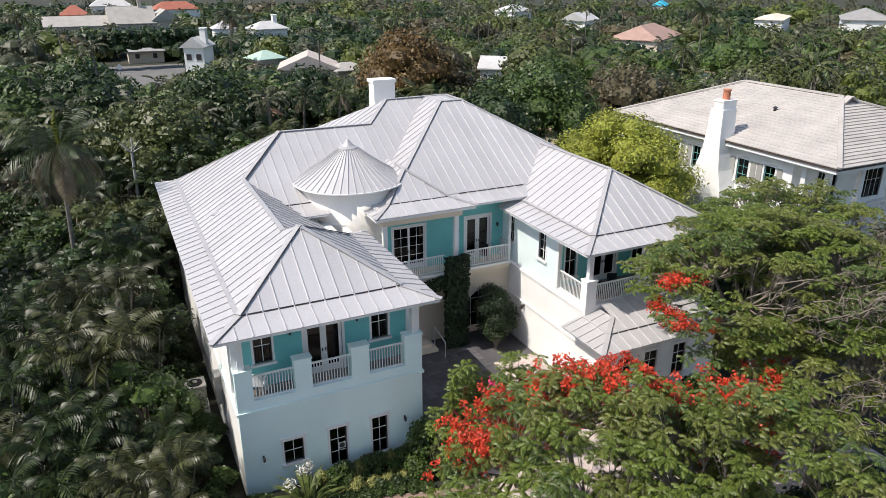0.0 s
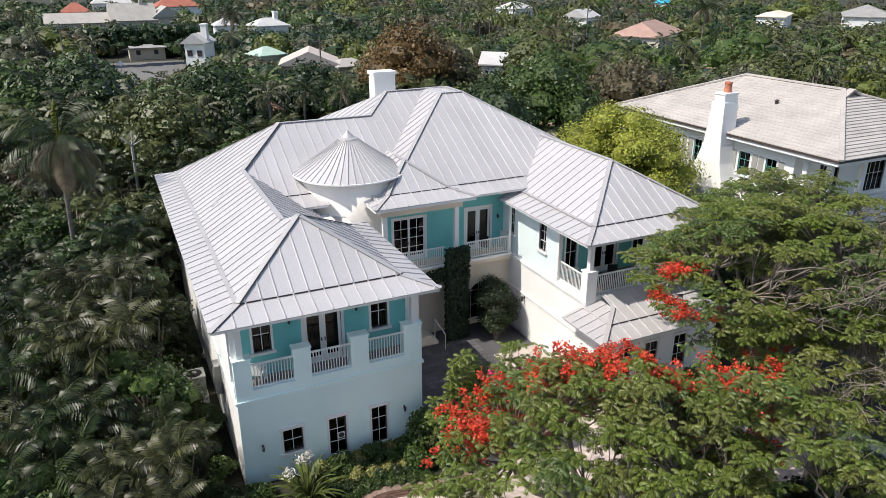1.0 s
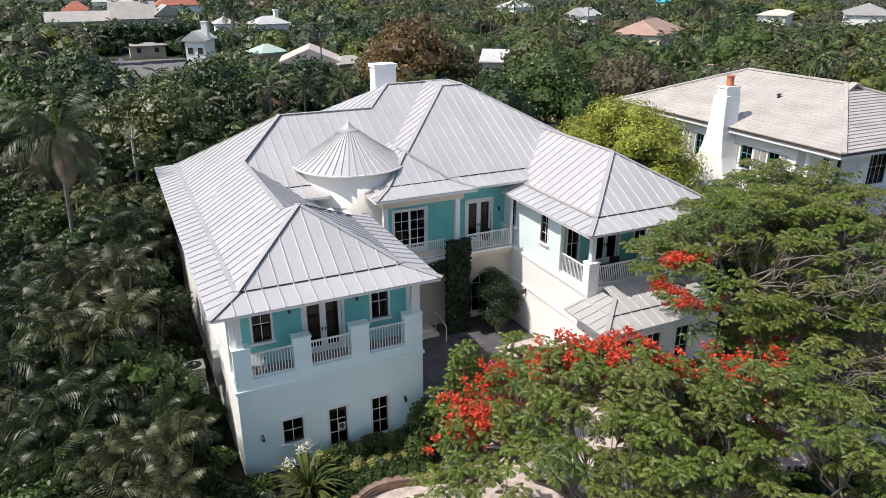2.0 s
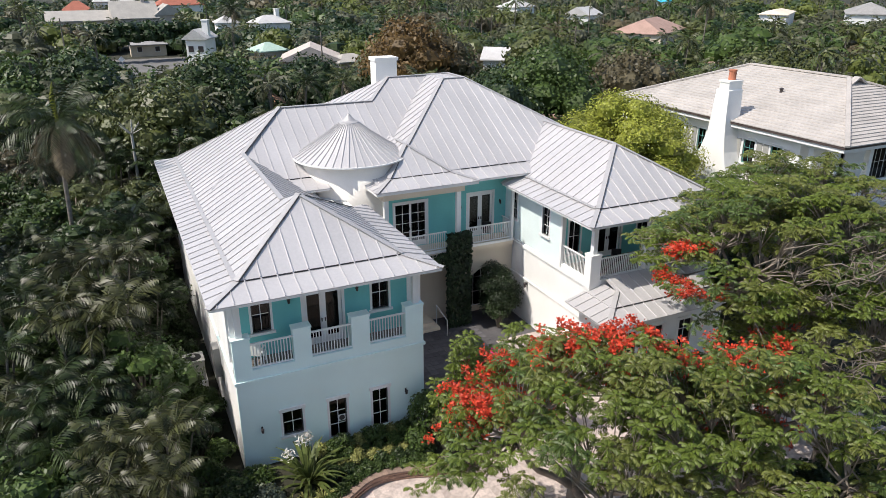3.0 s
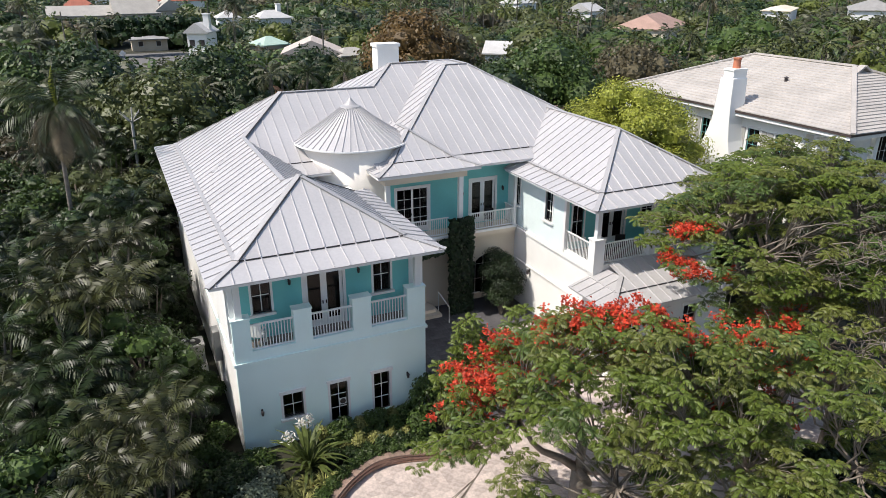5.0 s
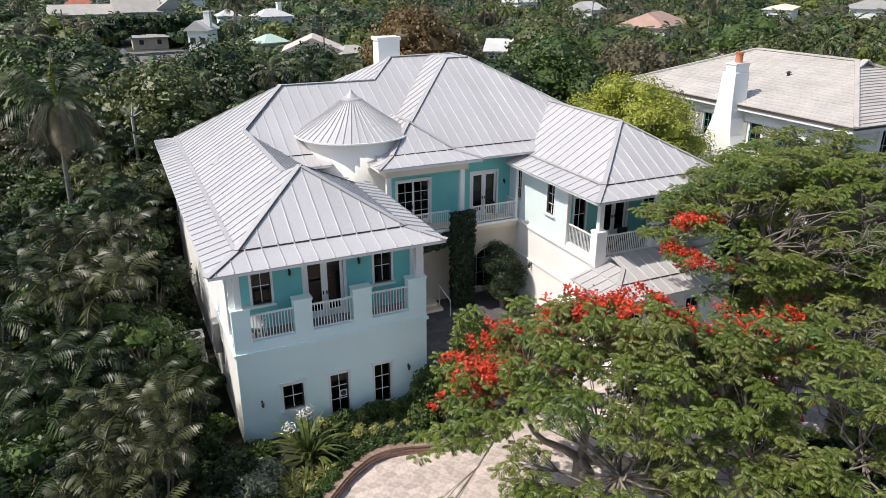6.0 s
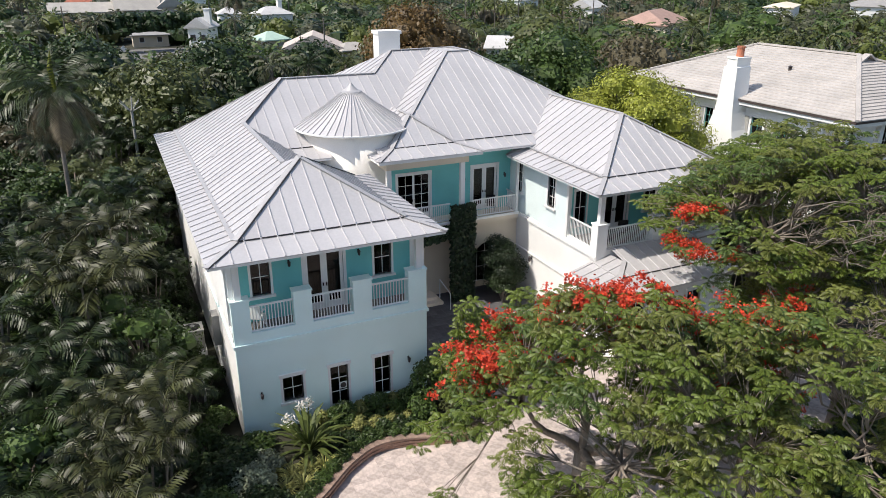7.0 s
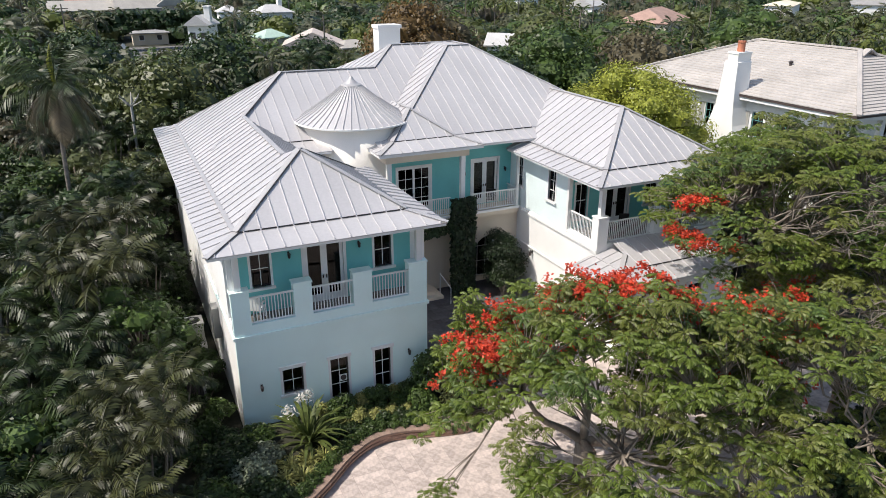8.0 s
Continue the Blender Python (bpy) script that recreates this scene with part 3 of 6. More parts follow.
for x in (9.35, 13.5):
    part("column", Builder().box(x - 0.12, 8.38, 3.46, x + 0.12, 8.62, 6.75).box(x - 0.15, 8.35, 3.46, x + 0.15, 8.65, 3.6), TRIM, house)
part("beam", Builder().box(9.15, 8.3, 6.7, 13.8, 8.66, 7.13).box(9.15, 8.66, 6.7, 9.4, 9.7, 7.13).box(13.55, 8.66, 6.7, 13.8, 9.7, 7.13), CREAM, house)
for x in (9.8,):
    part("arch_pier", Builder().box(9.0, 8.4, GROUND - 0.3, 9.5, 9.4, 3.14), CREAM, house)
arch = Builder()
ap = [(14.2 + 1.3 - 1.3 * math.cos(a), 0.6 + 1.3 * math.sin(a)) for a in [math.pi * i / 12 for i in range(13)]]
for (x0, z0), (x1, z1) in zip(ap, ap[1:]):
    arch.poly([(x0, 8.7, z0), (x1, 8.7, z1), (x1, 8.7, 3.14), (x0, 8.7, 3.14)])
    arch.poly([(x0, 9.0, 3.14), (x1, 9.0, 3.14), (x1, 9.0, z1), (x0, 9.0, z0)])
    arch.poly([(x0, 8.7, z0), (x0, 9.0, z0), (x1, 9.0, z1), (x1, 8.7, z1)])
arch.box(16.8, 8.7, GROUND, 17.2, 9.0, 3.14).box(13.6, 8.7, GROUND, 14.2, 9.0, 3.14)
part("arch_wall", arch, CREAM, house)
window(house, pose(15.0, 9.4, GROUND + 0.3), 2.0, 2.75, 4, 3, False, False, framemat=TRIM)

# round stair tower
TX, TY = 8.8, 12.3
tower = part("tower", Builder().lathe(TX, TY, ((2.75, 2.5), (2.75, 8.3)), 64), TOWER, house, "round cream stucco stair tower")
for poly in tower.data.polygons:
    poly.use_smooth = len(poly.vertices) == 4
NP = 46
CONE = ((3.08, 8.36), (2.1, 8.92), (1.2, 9.53), (0.5, 10.08))
for i in range(NP):
    a0, a1 = 2 * math.pi * i / NP, 2 * math.pi * (i + 1) / NP
    b = Builder()
    for (r0, z0), (r1, z1) in zip(CONE, CONE[1:]):
        b.poly([(TX + r0 * math.cos(a0), TY + r0 * math.sin(a0), z0), (TX + r0 * math.cos(a1), TY + r0 * math.sin(a1), z0),
                (TX + r1 * math.cos(a1), TY + r1 * math.sin(a1), z1), (TX + r1 * math.cos(a0), TY + r1 * math.sin(a0), z1)])
        b.bar((TX + r0 * math.cos(a0), TY + r0 * math.sin(a0), z0), (TX + r1 * math.cos(a0), TY + r1 * math.sin(a0), z1), 0.028, 0.042)
    part("panel", b, METAL, tower)
part("finial", Builder().lathe(TX, TY, ((0.56, 10.04), (0.54, 10.12), (0.36, 10.2), (0.16, 10.38), (0.04, 10.56)), 24), CAP, tower)
part("gutter", Builder().lathe(TX, TY, ((2.75, 8.24), (3.04, 8.26), (3.12, 8.29), (3.12, 8.36), (3.0, 8.38)), 64), TRIM, tower)
window(tower, pose(TX - 1.5, TY - 2.31, 6.0, 0, 0, -33), 0.62, 0.5, 2, 1, False, False)

# chimney
ch = part("chimney", Builder().box(13.1, 19.7, 8.5, 14.55, 20.7, 12.3), STUCCO, house)
part("chimney_cap", Builder().box(13.02, 19.62, 12.3, 14.63, 20.78, 12.5), STUCCO, ch)

# right wing
XW = 17.15
RWIN = ((8.35, 8.95, 4.6, 6.2), (5.1, 5.75, 4.6, 6.2))
wall("wing_wall", house, PALE, "y", XW, T, 3.95, 9.7, 3.42, 6.56, RWIN)
for a, b, c, d in RWIN:
    window(house, pose(XW, (a + b) / 2, c, 0, 0, -90), b - a, d - c, 2, 3)
wall("wing_lower_wall", house, STUCCO, "y", XW - 0.05, T + 0.05, 1.3, 9.7, GROUND - 0.3, 3.42)
box_part("belt_course", XW - 0.12, 1.3, 1.36, XW, 9.4, 1.46, STUCCO, house)
box_part("belt_course", XW - 0.13, 1.3, 3.2, XW - 0.05, 9.4, 3.32, STUCCO, house)
for x, y in ((XW - 0.02, 3.86), (16.9, 8.5)):
    part("column", Builder().box(x - 0.08, y - 0.08, 3.46, x + 0.08, y + 0.08, 6.56), TRIM, house)
box_part("wing_floor", XW + 0.02, 1.4, 3.21, 25.0, 9.7, 3.42, FLOORM, house)
wall("porch_wall", house, TEAL, "x", 3.95, T, XW + 0.25, 24.8, 3.42, 6.56, ((17.6, 18.3, 4.0, 5.8), (19.3, 20.9, 3.45, 5.85), (22.0, 22.8, 4.2, 5.8)))
french_door(house, pose(20.1, 3.95, 3.45), 1.6, 2.4)
window(house, pose(17.95, 3.95, 4.0), 0.7, 1.8, 2, 2)
window(house, pose(22.4, 3.95, 4.2), 0.8, 1.6, 2, 2)
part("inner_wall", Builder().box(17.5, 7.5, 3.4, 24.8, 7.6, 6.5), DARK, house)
for x0, x1 in ((XW - 0.1, XW + 0.5), (20.4, 21.0), (24.3, 24.9)):
    part("pillar", Builder().box(x0, 1.25, 3.1, x1, 1.75, 4.86).box(x0 - 0.03, 1.22, 4.86, x1 + 0.03, 1.78, 4.93), STUCCO, house)
    part("column", Builder().box(x0 + 0.18, 1.38, 4.93, x0 + 0.42, 1.62, 6.56).box(x0 + 0.14, 1.34, 6.4, x0 + 0.46, 1.66, 6.56), TRIM, house)
for x0, x1 in ((XW + 0.5, 20.4), (21.0, 24.3)):
    railing(house, (x0, 1.45, 3.55), (x1, 1.45, 3.55), 1.05)
    box_part("kerb", x0, 1.28, 3.1, x1, 1.6, 3.57, STUCCO, house)
railing(house, (XW + 0.1, 1.75, 3.5), (XW + 0.1, 3.95, 3.5), 1.05)
box_part("kerb", XW - 0.05, 1.75, 3.43, XW + 0.22, 3.94, 3.56, STUCCO, house)
wall("wing_front_wall", house, STUCCO, "x", 1.3, T, XW + 0.25, 24.8, GROUND - 0.3, 3.2)
box_part("beam", XW, 1.35, 6.36, 24.9, 1.65, 6.56, TRIM, house)
box_part("wing_side_wall", 24.6, 1.6, GROUND - 0.3, 24.85, 21.0, 6.56, STUCCO, house)
# low garage front
GW = ((17.3, 18.1, 0.2, 1.9), (18.9, 19.7, 0.2, 1.9), (20.7, 21.5, 0.2, 1.9))
wall("garage_wall", house, STUCCO, "x", -1.2, T, 16.6, 23.4, GROUND - 0.3, 2.6, GW)
for a, b, c, d in GW:
    window(house, pose((a + b) / 2, -1.2, c), b - a, d - c, 2, 3)
wall("garage_side_wall", house, STUCCO, "y", 16.6, T, -0.95, 1.3, GROUND - 0.3, 2.6)
box_part("inner_wall", 16.9, 0.9, GROUND, 23.3, 1.0, 2.5, DARK, house)


# ---- plants ----
rng = np.random.default_rng(7)


def leaf_quads(c, n, length, width, spread=0.6, r=rng):
    """Diamond leaves at c (k, 3), lying about square to n (k, 3)."""
    k = len(c)
    n = n + r.normal(0, spread, (k, 3))
    n /= np.linalg.norm(n, axis=1, keepdims=True) + 1e-9
    a = r.normal(0, 1, (k, 3))
    a -= n * (a * n).sum(1, keepdims=True)
    a /= np.linalg.norm(a, axis=1, keepdims=True) + 1e-9
    b = np.cross(n, a)
    s = r.uniform(0.7, 1.3, (k, 1))
    a, b = a * s * length / 2, b * s * width / 2
    droop = np.array([0, 0, -0.15]) * length * s
    return np.stack([c - a, c + b, c + a + droop, c - b], 1)


def clump_crown(centres, radii, count, length, width, flat=0.75, r=rng):
    """Leaves on and in the outer half of overlapping clumps."""
    out = []
    for c, rad in zip(centres, radii):
        k = max(8, int(count * rad * rad))
        d = r.normal(0, 1, (k, 3))
        d /= np.linalg.norm(d, axis=1, keepdims=True)
        d[:, 2] = np.where(d[:, 2] < -0.3, -d[:, 2], d[:, 2])
        rr = rad * r.uniform(0.55, 1.08, (k, 1))
        p = c + d * rr * np.array([1, 1, flat])
        out.append(leaf_quads(p, d + np.array([0, 0, 0.5]), length, width, 0.55, r))
    return np.concatenate(out)


def hull_quads(c, rad, flat, r):
    """The closed leafy core of one clump: a coarse uneven dome, as four-sided faces."""
    n, lev = 7, (-0.4, 0.25, 0.85, 1.57)
    ring = []
    for e in lev:
        a = np.arange(n) * 2 * math.pi / n
        k = rad * (1 + (r.uniform(-0.14, 0.14, n) if e < 1.5 else 0))
        ring.append(np.stack([c[0] + k * np.cos(a) * math.cos(e), c[1] + k * np.sin(a) * math.cos(e), c[2] + flat * k * math.sin(e) + 0 * a], 1))
    return np.concatenate([np.stack([p, np.roll(p, -1, 0), np.roll(q, -1, 0), q], 1) for p, q in zip(ring, ring[1:])])


def broadleaf(name, label, mat, h, spread, leaves=40.0, size=0.28, clumps=26, seed=1, low=0.25):
    """A tree with a forked trunk, limbs and a lumpy crown, standing at its own origin."""
    r = np.random.default_rng(seed)
    ob = thing(name, label, "tree")
    b = Builder()
    cs, rs = [], []
    for i in range(clumps):
        a = i * 2.4 + r.uniform(-0.4, 0.4)
        q = math.sqrt((i + 0.5) / clumps)
        z = h * (low + (0.92 - low) * (1 - q * q) ** 0.5 * r.uniform(0.75, 1.05)) if i % 3 else h * r.uniform(low, 0.6)
        rad = spread * r.uniform(0.24, 0.38)
        cs.append(np.array([math.cos(a) * q * spread * 0.8, math.sin(a) * q * spread * 0.8, z - rad * 0.4]))
        rs.append(rad)
    b.tube([(0, 0, -0.3), (0.05, 0, h * 0.2), (0.1, 0.05, h * 0.45), (0, 0, h * 0.75)], [h * 0.035, h * 0.026, h * 0.02, h * 0.006])
    for c in cs[::2]:
        f = Vector((0.08, 0.03, h * r.uniform(0.18, 0.45)))
        e = Vector(c)
        b.tube([f, f.lerp(e, 0.5) + Vector((0, 0, h * 0.04)), e], [h * 0.014, h * 0.009, h * 0.003], 5)
    part("trunk", b, BARK, ob, smooth=True)
    core = [hull_quads(c, rad * 0.6, 0.75, r) for c, rad in zip(cs, rs)]
    part("crown", quad_mesh("crown", np.concatenate([clump_crown(cs, rs, leaves, size, size * 0.55, r=r)] + core), mat), None, ob)
    return ob


def frond_quads(origin, azim, lift, length, droop, n=20, width=0.5, r=rng, fat=0.5):
    """One feather frond: a thin rib and pairs of narrow leaflets, as four-sided faces."""
    t = np.linspace(0.0, 1, n)
    s = t * length
    ang = lift - droop * t ** 1.3
    dz = np.cumsum(np.sin(ang)) * length / n
    dh = np.cumsum(np.cos(ang)) * length / n
    h = np.array([math.cos(azim), math.sin(azim), 0])
    side = np.array([-math.sin(azim), math.cos(azim), 0])
    p = origin + dh[:, None] * h + dz[:, None] * np.array([0, 0, 1])
    tang = np.cos(ang)[:, None] * h + np.sin(ang)[:, None] * np.array([0, 0, 1])
    up = -np.sin(ang)[:, None] * h + np.cos(ang)[:, None] * np.array([0, 0, 1])
    q = []
    ll = 1.15 * width * np.sin(np.clip(0.12 + t * 0.95, 0, 1) * math.pi) ** 0.6 * r.uniform(0.85, 1.1, n)
    step = length / n
    for sg in (1, -1):
        d = sg * side * 0.8 + tang * 0.55 - up * (0.25 + 0.35 * r.random((n, 1)))
        d /= np.linalg.norm(d, axis=1, keepdims=True)
        wv = tang * step * fat
        tip = p + d * ll[:, None] + np.array([0, 0, -0.18]) * ll[:, None]
        mid = p + d * ll[:, None] * 0.5
        q.append(np.stack([p - wv * 0.3, mid - wv, tip, mid + wv], 1))
    w = side * 0.015
    q.append(np.stack([p[:-1] - w, p[:-1] + w, p[1:] + w, p[1:] - w], 1))
    return np.concatenate(q)


def palm(name, label, h, fronds=18, flen=2.6, seed=1, lean=0.3, n=22, mat=None, dry=3, width=0.6):
    r = np.random.default_rng(seed)
    ob = thing(name, label, "palm")
    top = Vector((lean, lean * 0.3, h))
    rad = 0.13
    part("trunk", Builder().tube([(0, 0, -0.3), (lean * 0.1, 0, h * 0.3), (lean * 0.5, 0, h * 0.7), top], [rad * 1.5, rad, rad * 0.9, rad * 0.8], 8), PALMBARK, ob, smooth=True)
    q, d = [], []
    for i in range(fronds):
        e = 1.25 - 1.75 * (i / fronds)
        fr = frond_quads(np.array(top) + [0, 0, 0.1], i * 2.4 + r.uniform(-0.3, 0.3), e + r.uniform(-0.15, 0.15), flen * r.uniform(0.85, 1.1), 1.2 + r.uniform(-0.2, 0.4), n, width, r, 0.34)
        q.append(fr)
    part("fronds", quad_mesh("fronds", np.concatenate(q), mat or LEAF_PALM), None, ob)
    for i in range(dry):
        d.append(frond_quads(np.array(top) - [0, 0, 0.15], i * 2.1 + 0.5, -0.25 - 0.04 * i, flen * 0.95, 1.35, n, width * 0.8, r, 0.34))
    if d:
        part("dead_fronds", quad_mesh("dead_fronds", np.concatenate(d), LEAF_DRY), None, ob)
    return ob


def areca(name, label, h, stems=7, seed=1, mat=None, n=13, flen=1.7):
    """A clump of thin palm stems with arching fronds."""
    r = np.random.default_rng(seed)
    ob = thing(name, label, "palm")
    b = Builder()
    q = []
    for i in range(stems):
        a = i * 2.4
        rr = 0.25 + 0.9 * math.sqrt(i / stems)
        hh = h * r.uniform(0.6, 1.0)
        tip = np.array([math.cos(a) * rr * 1.3, math.sin(a) * rr * 1.3, hh])
        b.tube([(math.cos(a) * rr * 0.4, math.sin(a) * rr * 0.4, -0.2), tuple(tip)], [0.06, 0.04], 5)
        for j in range(7):
            q.append(frond_quads(tip, j * 2.4 + a, 1.25 - 0.17 * j + r.uniform(-0.15, 0.15), flen * r.uniform(0.8, 1.15), 1.5, n, 0.28 * flen, r, 0.45))
    tagged(part("stem", b, PALMBARK, ob), kind="stuff")
    part("fronds", quad_mesh("fronds", np.concatenate(q), mat or LEAF_PALM), None, ob)
    return ob


def poinciana(label, base, crown, seed=1, pads=60, patches=(), size=0.28, bare=0):
    """A wide flat-topped flowering tree: crown = (x, y, z top, radius x, radius y, thickness)."""
    r = np.random.default_rng(seed)
    ob = thing("flame_tree", label, "tree")
    cx, cy, zt, rx, ry, th = crown
    limbs = Builder()
    base = Vector(base)
    fork = base + Vector(((cx - base.x) * 0.2, (cy - base.y) * 0.2, (zt - base.z) * 0.34))
    limbs.tube([base - Vector((0, 0, 0.3)), base.lerp(fork, 0.5) + Vector((0.1, 0, 0)), fork], [0.34, 0.27, 0.24], 9)
    mains = []
    for i in range(5):
        a = i * 2 * math.pi / 5 + r.uniform(-0.45, 0.45)
        e = Vector((cx + math.cos(a) * rx * 0.5, cy + math.sin(a) * ry * 0.5, zt - th * 0.75 + r.uniform(-0.4, 0.3)))
        m = fork.lerp(e, 0.5) + Vector((r.uniform(-0.6, 0.6), r.uniform(-0.6, 0.6), r.uniform(-0.5, 0.5)))
        n1 = fork.lerp(m, 0.5) + Vector((r.uniform(-0.3, 0.3), r.uniform(-0.3, 0.3), r.uniform(-0.2, 0.3)))
        n2 = m.lerp(e, 0.5) + Vector((r.uniform(-0.35, 0.35), r.uniform(-0.35, 0.35), r.uniform(-0.2, 0.3)))
        limbs.tube([fork, n1, m, n2, e], [0.16, 0.13, 0.105, 0.08, 0.055], 7)
        mains.append((m, e))
    tones, fl = ([], [], []), []
    for i in range(pads):
        a = i * 2.39996 + r.uniform(-0.25, 0.25)
        q = math.sqrt((i + 0.5) / pads)
        x, y = cx + math.cos(a) * rx * q, cy + math.sin(a) * ry * q
        if noise.noise(Vector((x * 0.8, y * 0.8, seed))) < (-0.21 if y < cy - 0.15 * ry else -0.3) and i > 3:
            continue
        z = zt - th * (0.12 * r.random() + 0.88 * q ** 2.2) + r.uniform(-0.4, 0.4)
        if i % 4 == 0:
            z -= r.uniform(0.6, 1.8)
        rad = r.uniform(0.6, 1.1)
        m, e = min(mains, key=lambda s: (s[1] - Vector((x, y, z))).length)
        end = Vector((x, y, z - 0.2))
        mid = e.lerp(end, 0.55) + Vector((r.uniform(-0.25, 0.25), r.uniform(-0.25, 0.25), -0.2))
        kink = e.lerp(mid, 0.5) + Vector((r.uniform(-0.4, 0.4), r.uniform(-0.4, 0.4), r.uniform(-0.3, 0.3)))
        limbs.tube([e, kink, mid, end], [0.05, 0.036, 0.026, 0.01], 5)
        leaves = tones[(0, 0, 1, 2, 0, 1)[int(r.integers(0, 6))]]
        flowering = any((x - px) ** 2 + (y - py) ** 2 < pr * pr for px, py, pr in patches) and r.random() < 0.85 or r.random() < 0.008
        for j in range(int(r.integers(5, 9))):
            b2 = j * 2.4 + r.uniform(-0.5, 0.5)
            tip = np.array([x + math.cos(b2) * rad * math.sqrt(j / 7), y + math.sin(b2) * rad * math.sqrt(j / 7), z + r.uniform(-0.3, 0.15) - 0.15 * j / 7])
            limbs.tube([mid, mid.lerp(Vector(tip), 0.6) + Vector((0, 0, 0.08)), tip], [0.02, 0.012, 0.006], 4)
            for u in range(7):
                leaves.append(frond_quads(tip, u * 0.9 + b2 + r.uniform(-0.25, 0.25), r.uniform(0.05, 0.75), size * r.uniform(1.1, 1.7), r.uniform(0.9, 1.5), 5, size * 0.5, r))
            if flowering and r.random() < 0.6:
                for _ in range(int(r.integers(3, 6))):
                    c = tip + r.normal(0, 1, 3) * np.array([0.26, 0.26, 0.06]) + np.array([0, 0, 0.17])
                    kk = int(r.integers(24, 44))
                    pp = c + r.normal(0, 0.085, (kk, 3))
                    fl.append(leaf_quads(pp, np.array([[0, 0, 1.0]]) + 0 * pp, 0.10, 0.08, 0.7, r))
    for _ in range(bare):
        s0 = Vector((cx + r.uniform(-0.6, 0.6) * rx, cy + r.uniform(-0.95, -0.3) * ry, zt - th * r.uniform(0.35, 0.8)))
        d0 = Vector((r.uniform(-1, 1), r.uniform(-1, 0.4), r.uniform(-0.2, 0.8))) * r.uniform(0.7, 1.6)
        limbs.tube([s0, s0 + d0 * 0.5 + Vector((0, 0, 0.15)), s0 + d0], [0.028, 0.018, 0.007], 4)
        for _k in range(2):
            s1 = s0 + d0 * r.uniform(0.4, 0.8)
            limbs.tube([s1, s1 + Vector((r.uniform(-0.5, 0.5), r.uniform(-0.5, 0.5), r.uniform(-0.1, 0.5)))], [0.012, 0.005], 4)
    part("branchwork", limbs, BARK, ob, smooth=True)
    for leaves, mt in zip(tones, (LEAF_POIN, LEAF_POIN_B, LEAF_POIN_C)):
        part("foliage", quad_mesh("foliage", np.concatenate(leaves), mt), None, ob)
    if fl:
        part("blossom", quad_mesh("blossom", np.concatenate(fl), FLOWER), None, ob, "scarlet blossom clusters")
    return ob


# ---- ground ----
gb = Builder()
gb.poly([(-900, -200, GROUND - 0.06), (1200, -200, GROUND - 0.06), (1200, 1500, GROUND - 0.06), (-900, 1500, GROUND - 0.06)])
tagged(part("ground", gb, SOIL), "dark leaf-littered ground under dense planting", "ground", kind="structure")

# ---- drive, court, kerb ----
KPTS = np.array(((-1.0, -7.0), (0.0, -6.0), (1.07, -5.0), (1.95, -4.43), (2.69, -3.61), (3.57, -3.0), (4.44, -2.6), (5.65, -2.75), (6.96, -3.25), (8.4, -3.5), (9.6, -1.5), (12.0, 0.0), (16.4, 0.0), (16.6, -1.6), (24.0, -1.6), (30.0, -2.0)))
KGX = np.arange(-1.0, 30.0, 0.05)
KGY = np.convolve(np.pad(np.interp(KGX, KPTS[:, 0], KPTS[:, 1]), 12, mode="edge"), np.ones(25) / 25, mode="valid")


def KX(x):
    """The bed's kerb: its y over x, gently curved."""
    return float(np.interp(x, KGX, KGY))


db = Builder()
xs = [0.3 + 0.35 * i for i in range(75)]
for a, b in zip(xs, xs[1:]):
    db.poly([(a, -24, GROUND - 0.02), (b, -24, GROUND - 0.02), (b, KX(b), GROUND - 0.02), (a, KX(a), GROUND - 0.02)])
drive = tagged(part("driveway", db, LIME), "pale coral stone paved driveway", "driveway", kind="structure")
one = Builder().box(-0.298, -0.298, -0.03, 0.298, 0.298, 0.006).mesh("paver", LIME)
n = 0
for i in range(60):
    for j in range(60):
        x, y = 1.5 + 0.6 * i, -11.0 + 0.6 * j
        if n < 330 and x < 14 and y < KX(x) - 0.35 and y < KX(max(0.3, x - 0.3)) - 0.35 and y < KX(x + 0.3) - 0.35:
            part("paver", one, None, drive, "", pose(x, y, GROUND + random.uniform(-0.004, 0.004), 0, 0, random.choice((0, 90, 180))))
            n += 1
court = tagged(part("courtyard_paving", Builder().box(7.75, -0.5, GROUND - 0.1, 17.05, 9.35, GROUND + 0.0), SLATE), "dark grey slate courtyard paving", "paving", kind="structure")
one = Builder().box(-0.19, -0.19, -0.02, 0.19, 0.19, 0.012).mesh("paver", SLATE)
for i in range(18):
    for j in range(16):
        x, y = 8.0 + 0.4 * i, 1.6 + 0.4 * j
        if x < 14.4:
            part("paver", one, None, court, "", pose(x + random.uniform(-0.02, 0.02), y, GROUND + random.uniform(-0.005, 0.008), 0, 0, random.uniform(-2, 2)))
band = tagged(part("stone_border", Builder().box(14.4, 0.8, GROUND - 0.05, 17.0, 5.5, GROUND + 0.04), LIME), "pale stone border in the courtyard", "paving", kind="structure")
step = thing("entrance_step", "cream stone entrance step at the front door", "step")
part("tread", Builder().box(9.6, 8.0, GROUND, 12.2, 9.4, GROUND + 0.17).box(9.8, 8.4, GROUND + 0.17, 12.0, 9.4, GROUND + 0.34), CREAM, step)
rail = thing("handrail", "white metal handrail beside the entrance step", "handrail")
part("rail", Builder().tube([(12.25, 7.2, GROUND), (12.25, 7.2, GROUND + 0.95), (12.25, 8.6, GROUND + 1.25), (12.25, 8.6, GROUND + 0.1)], [0.03] * 4, 6), TRIM, rail)

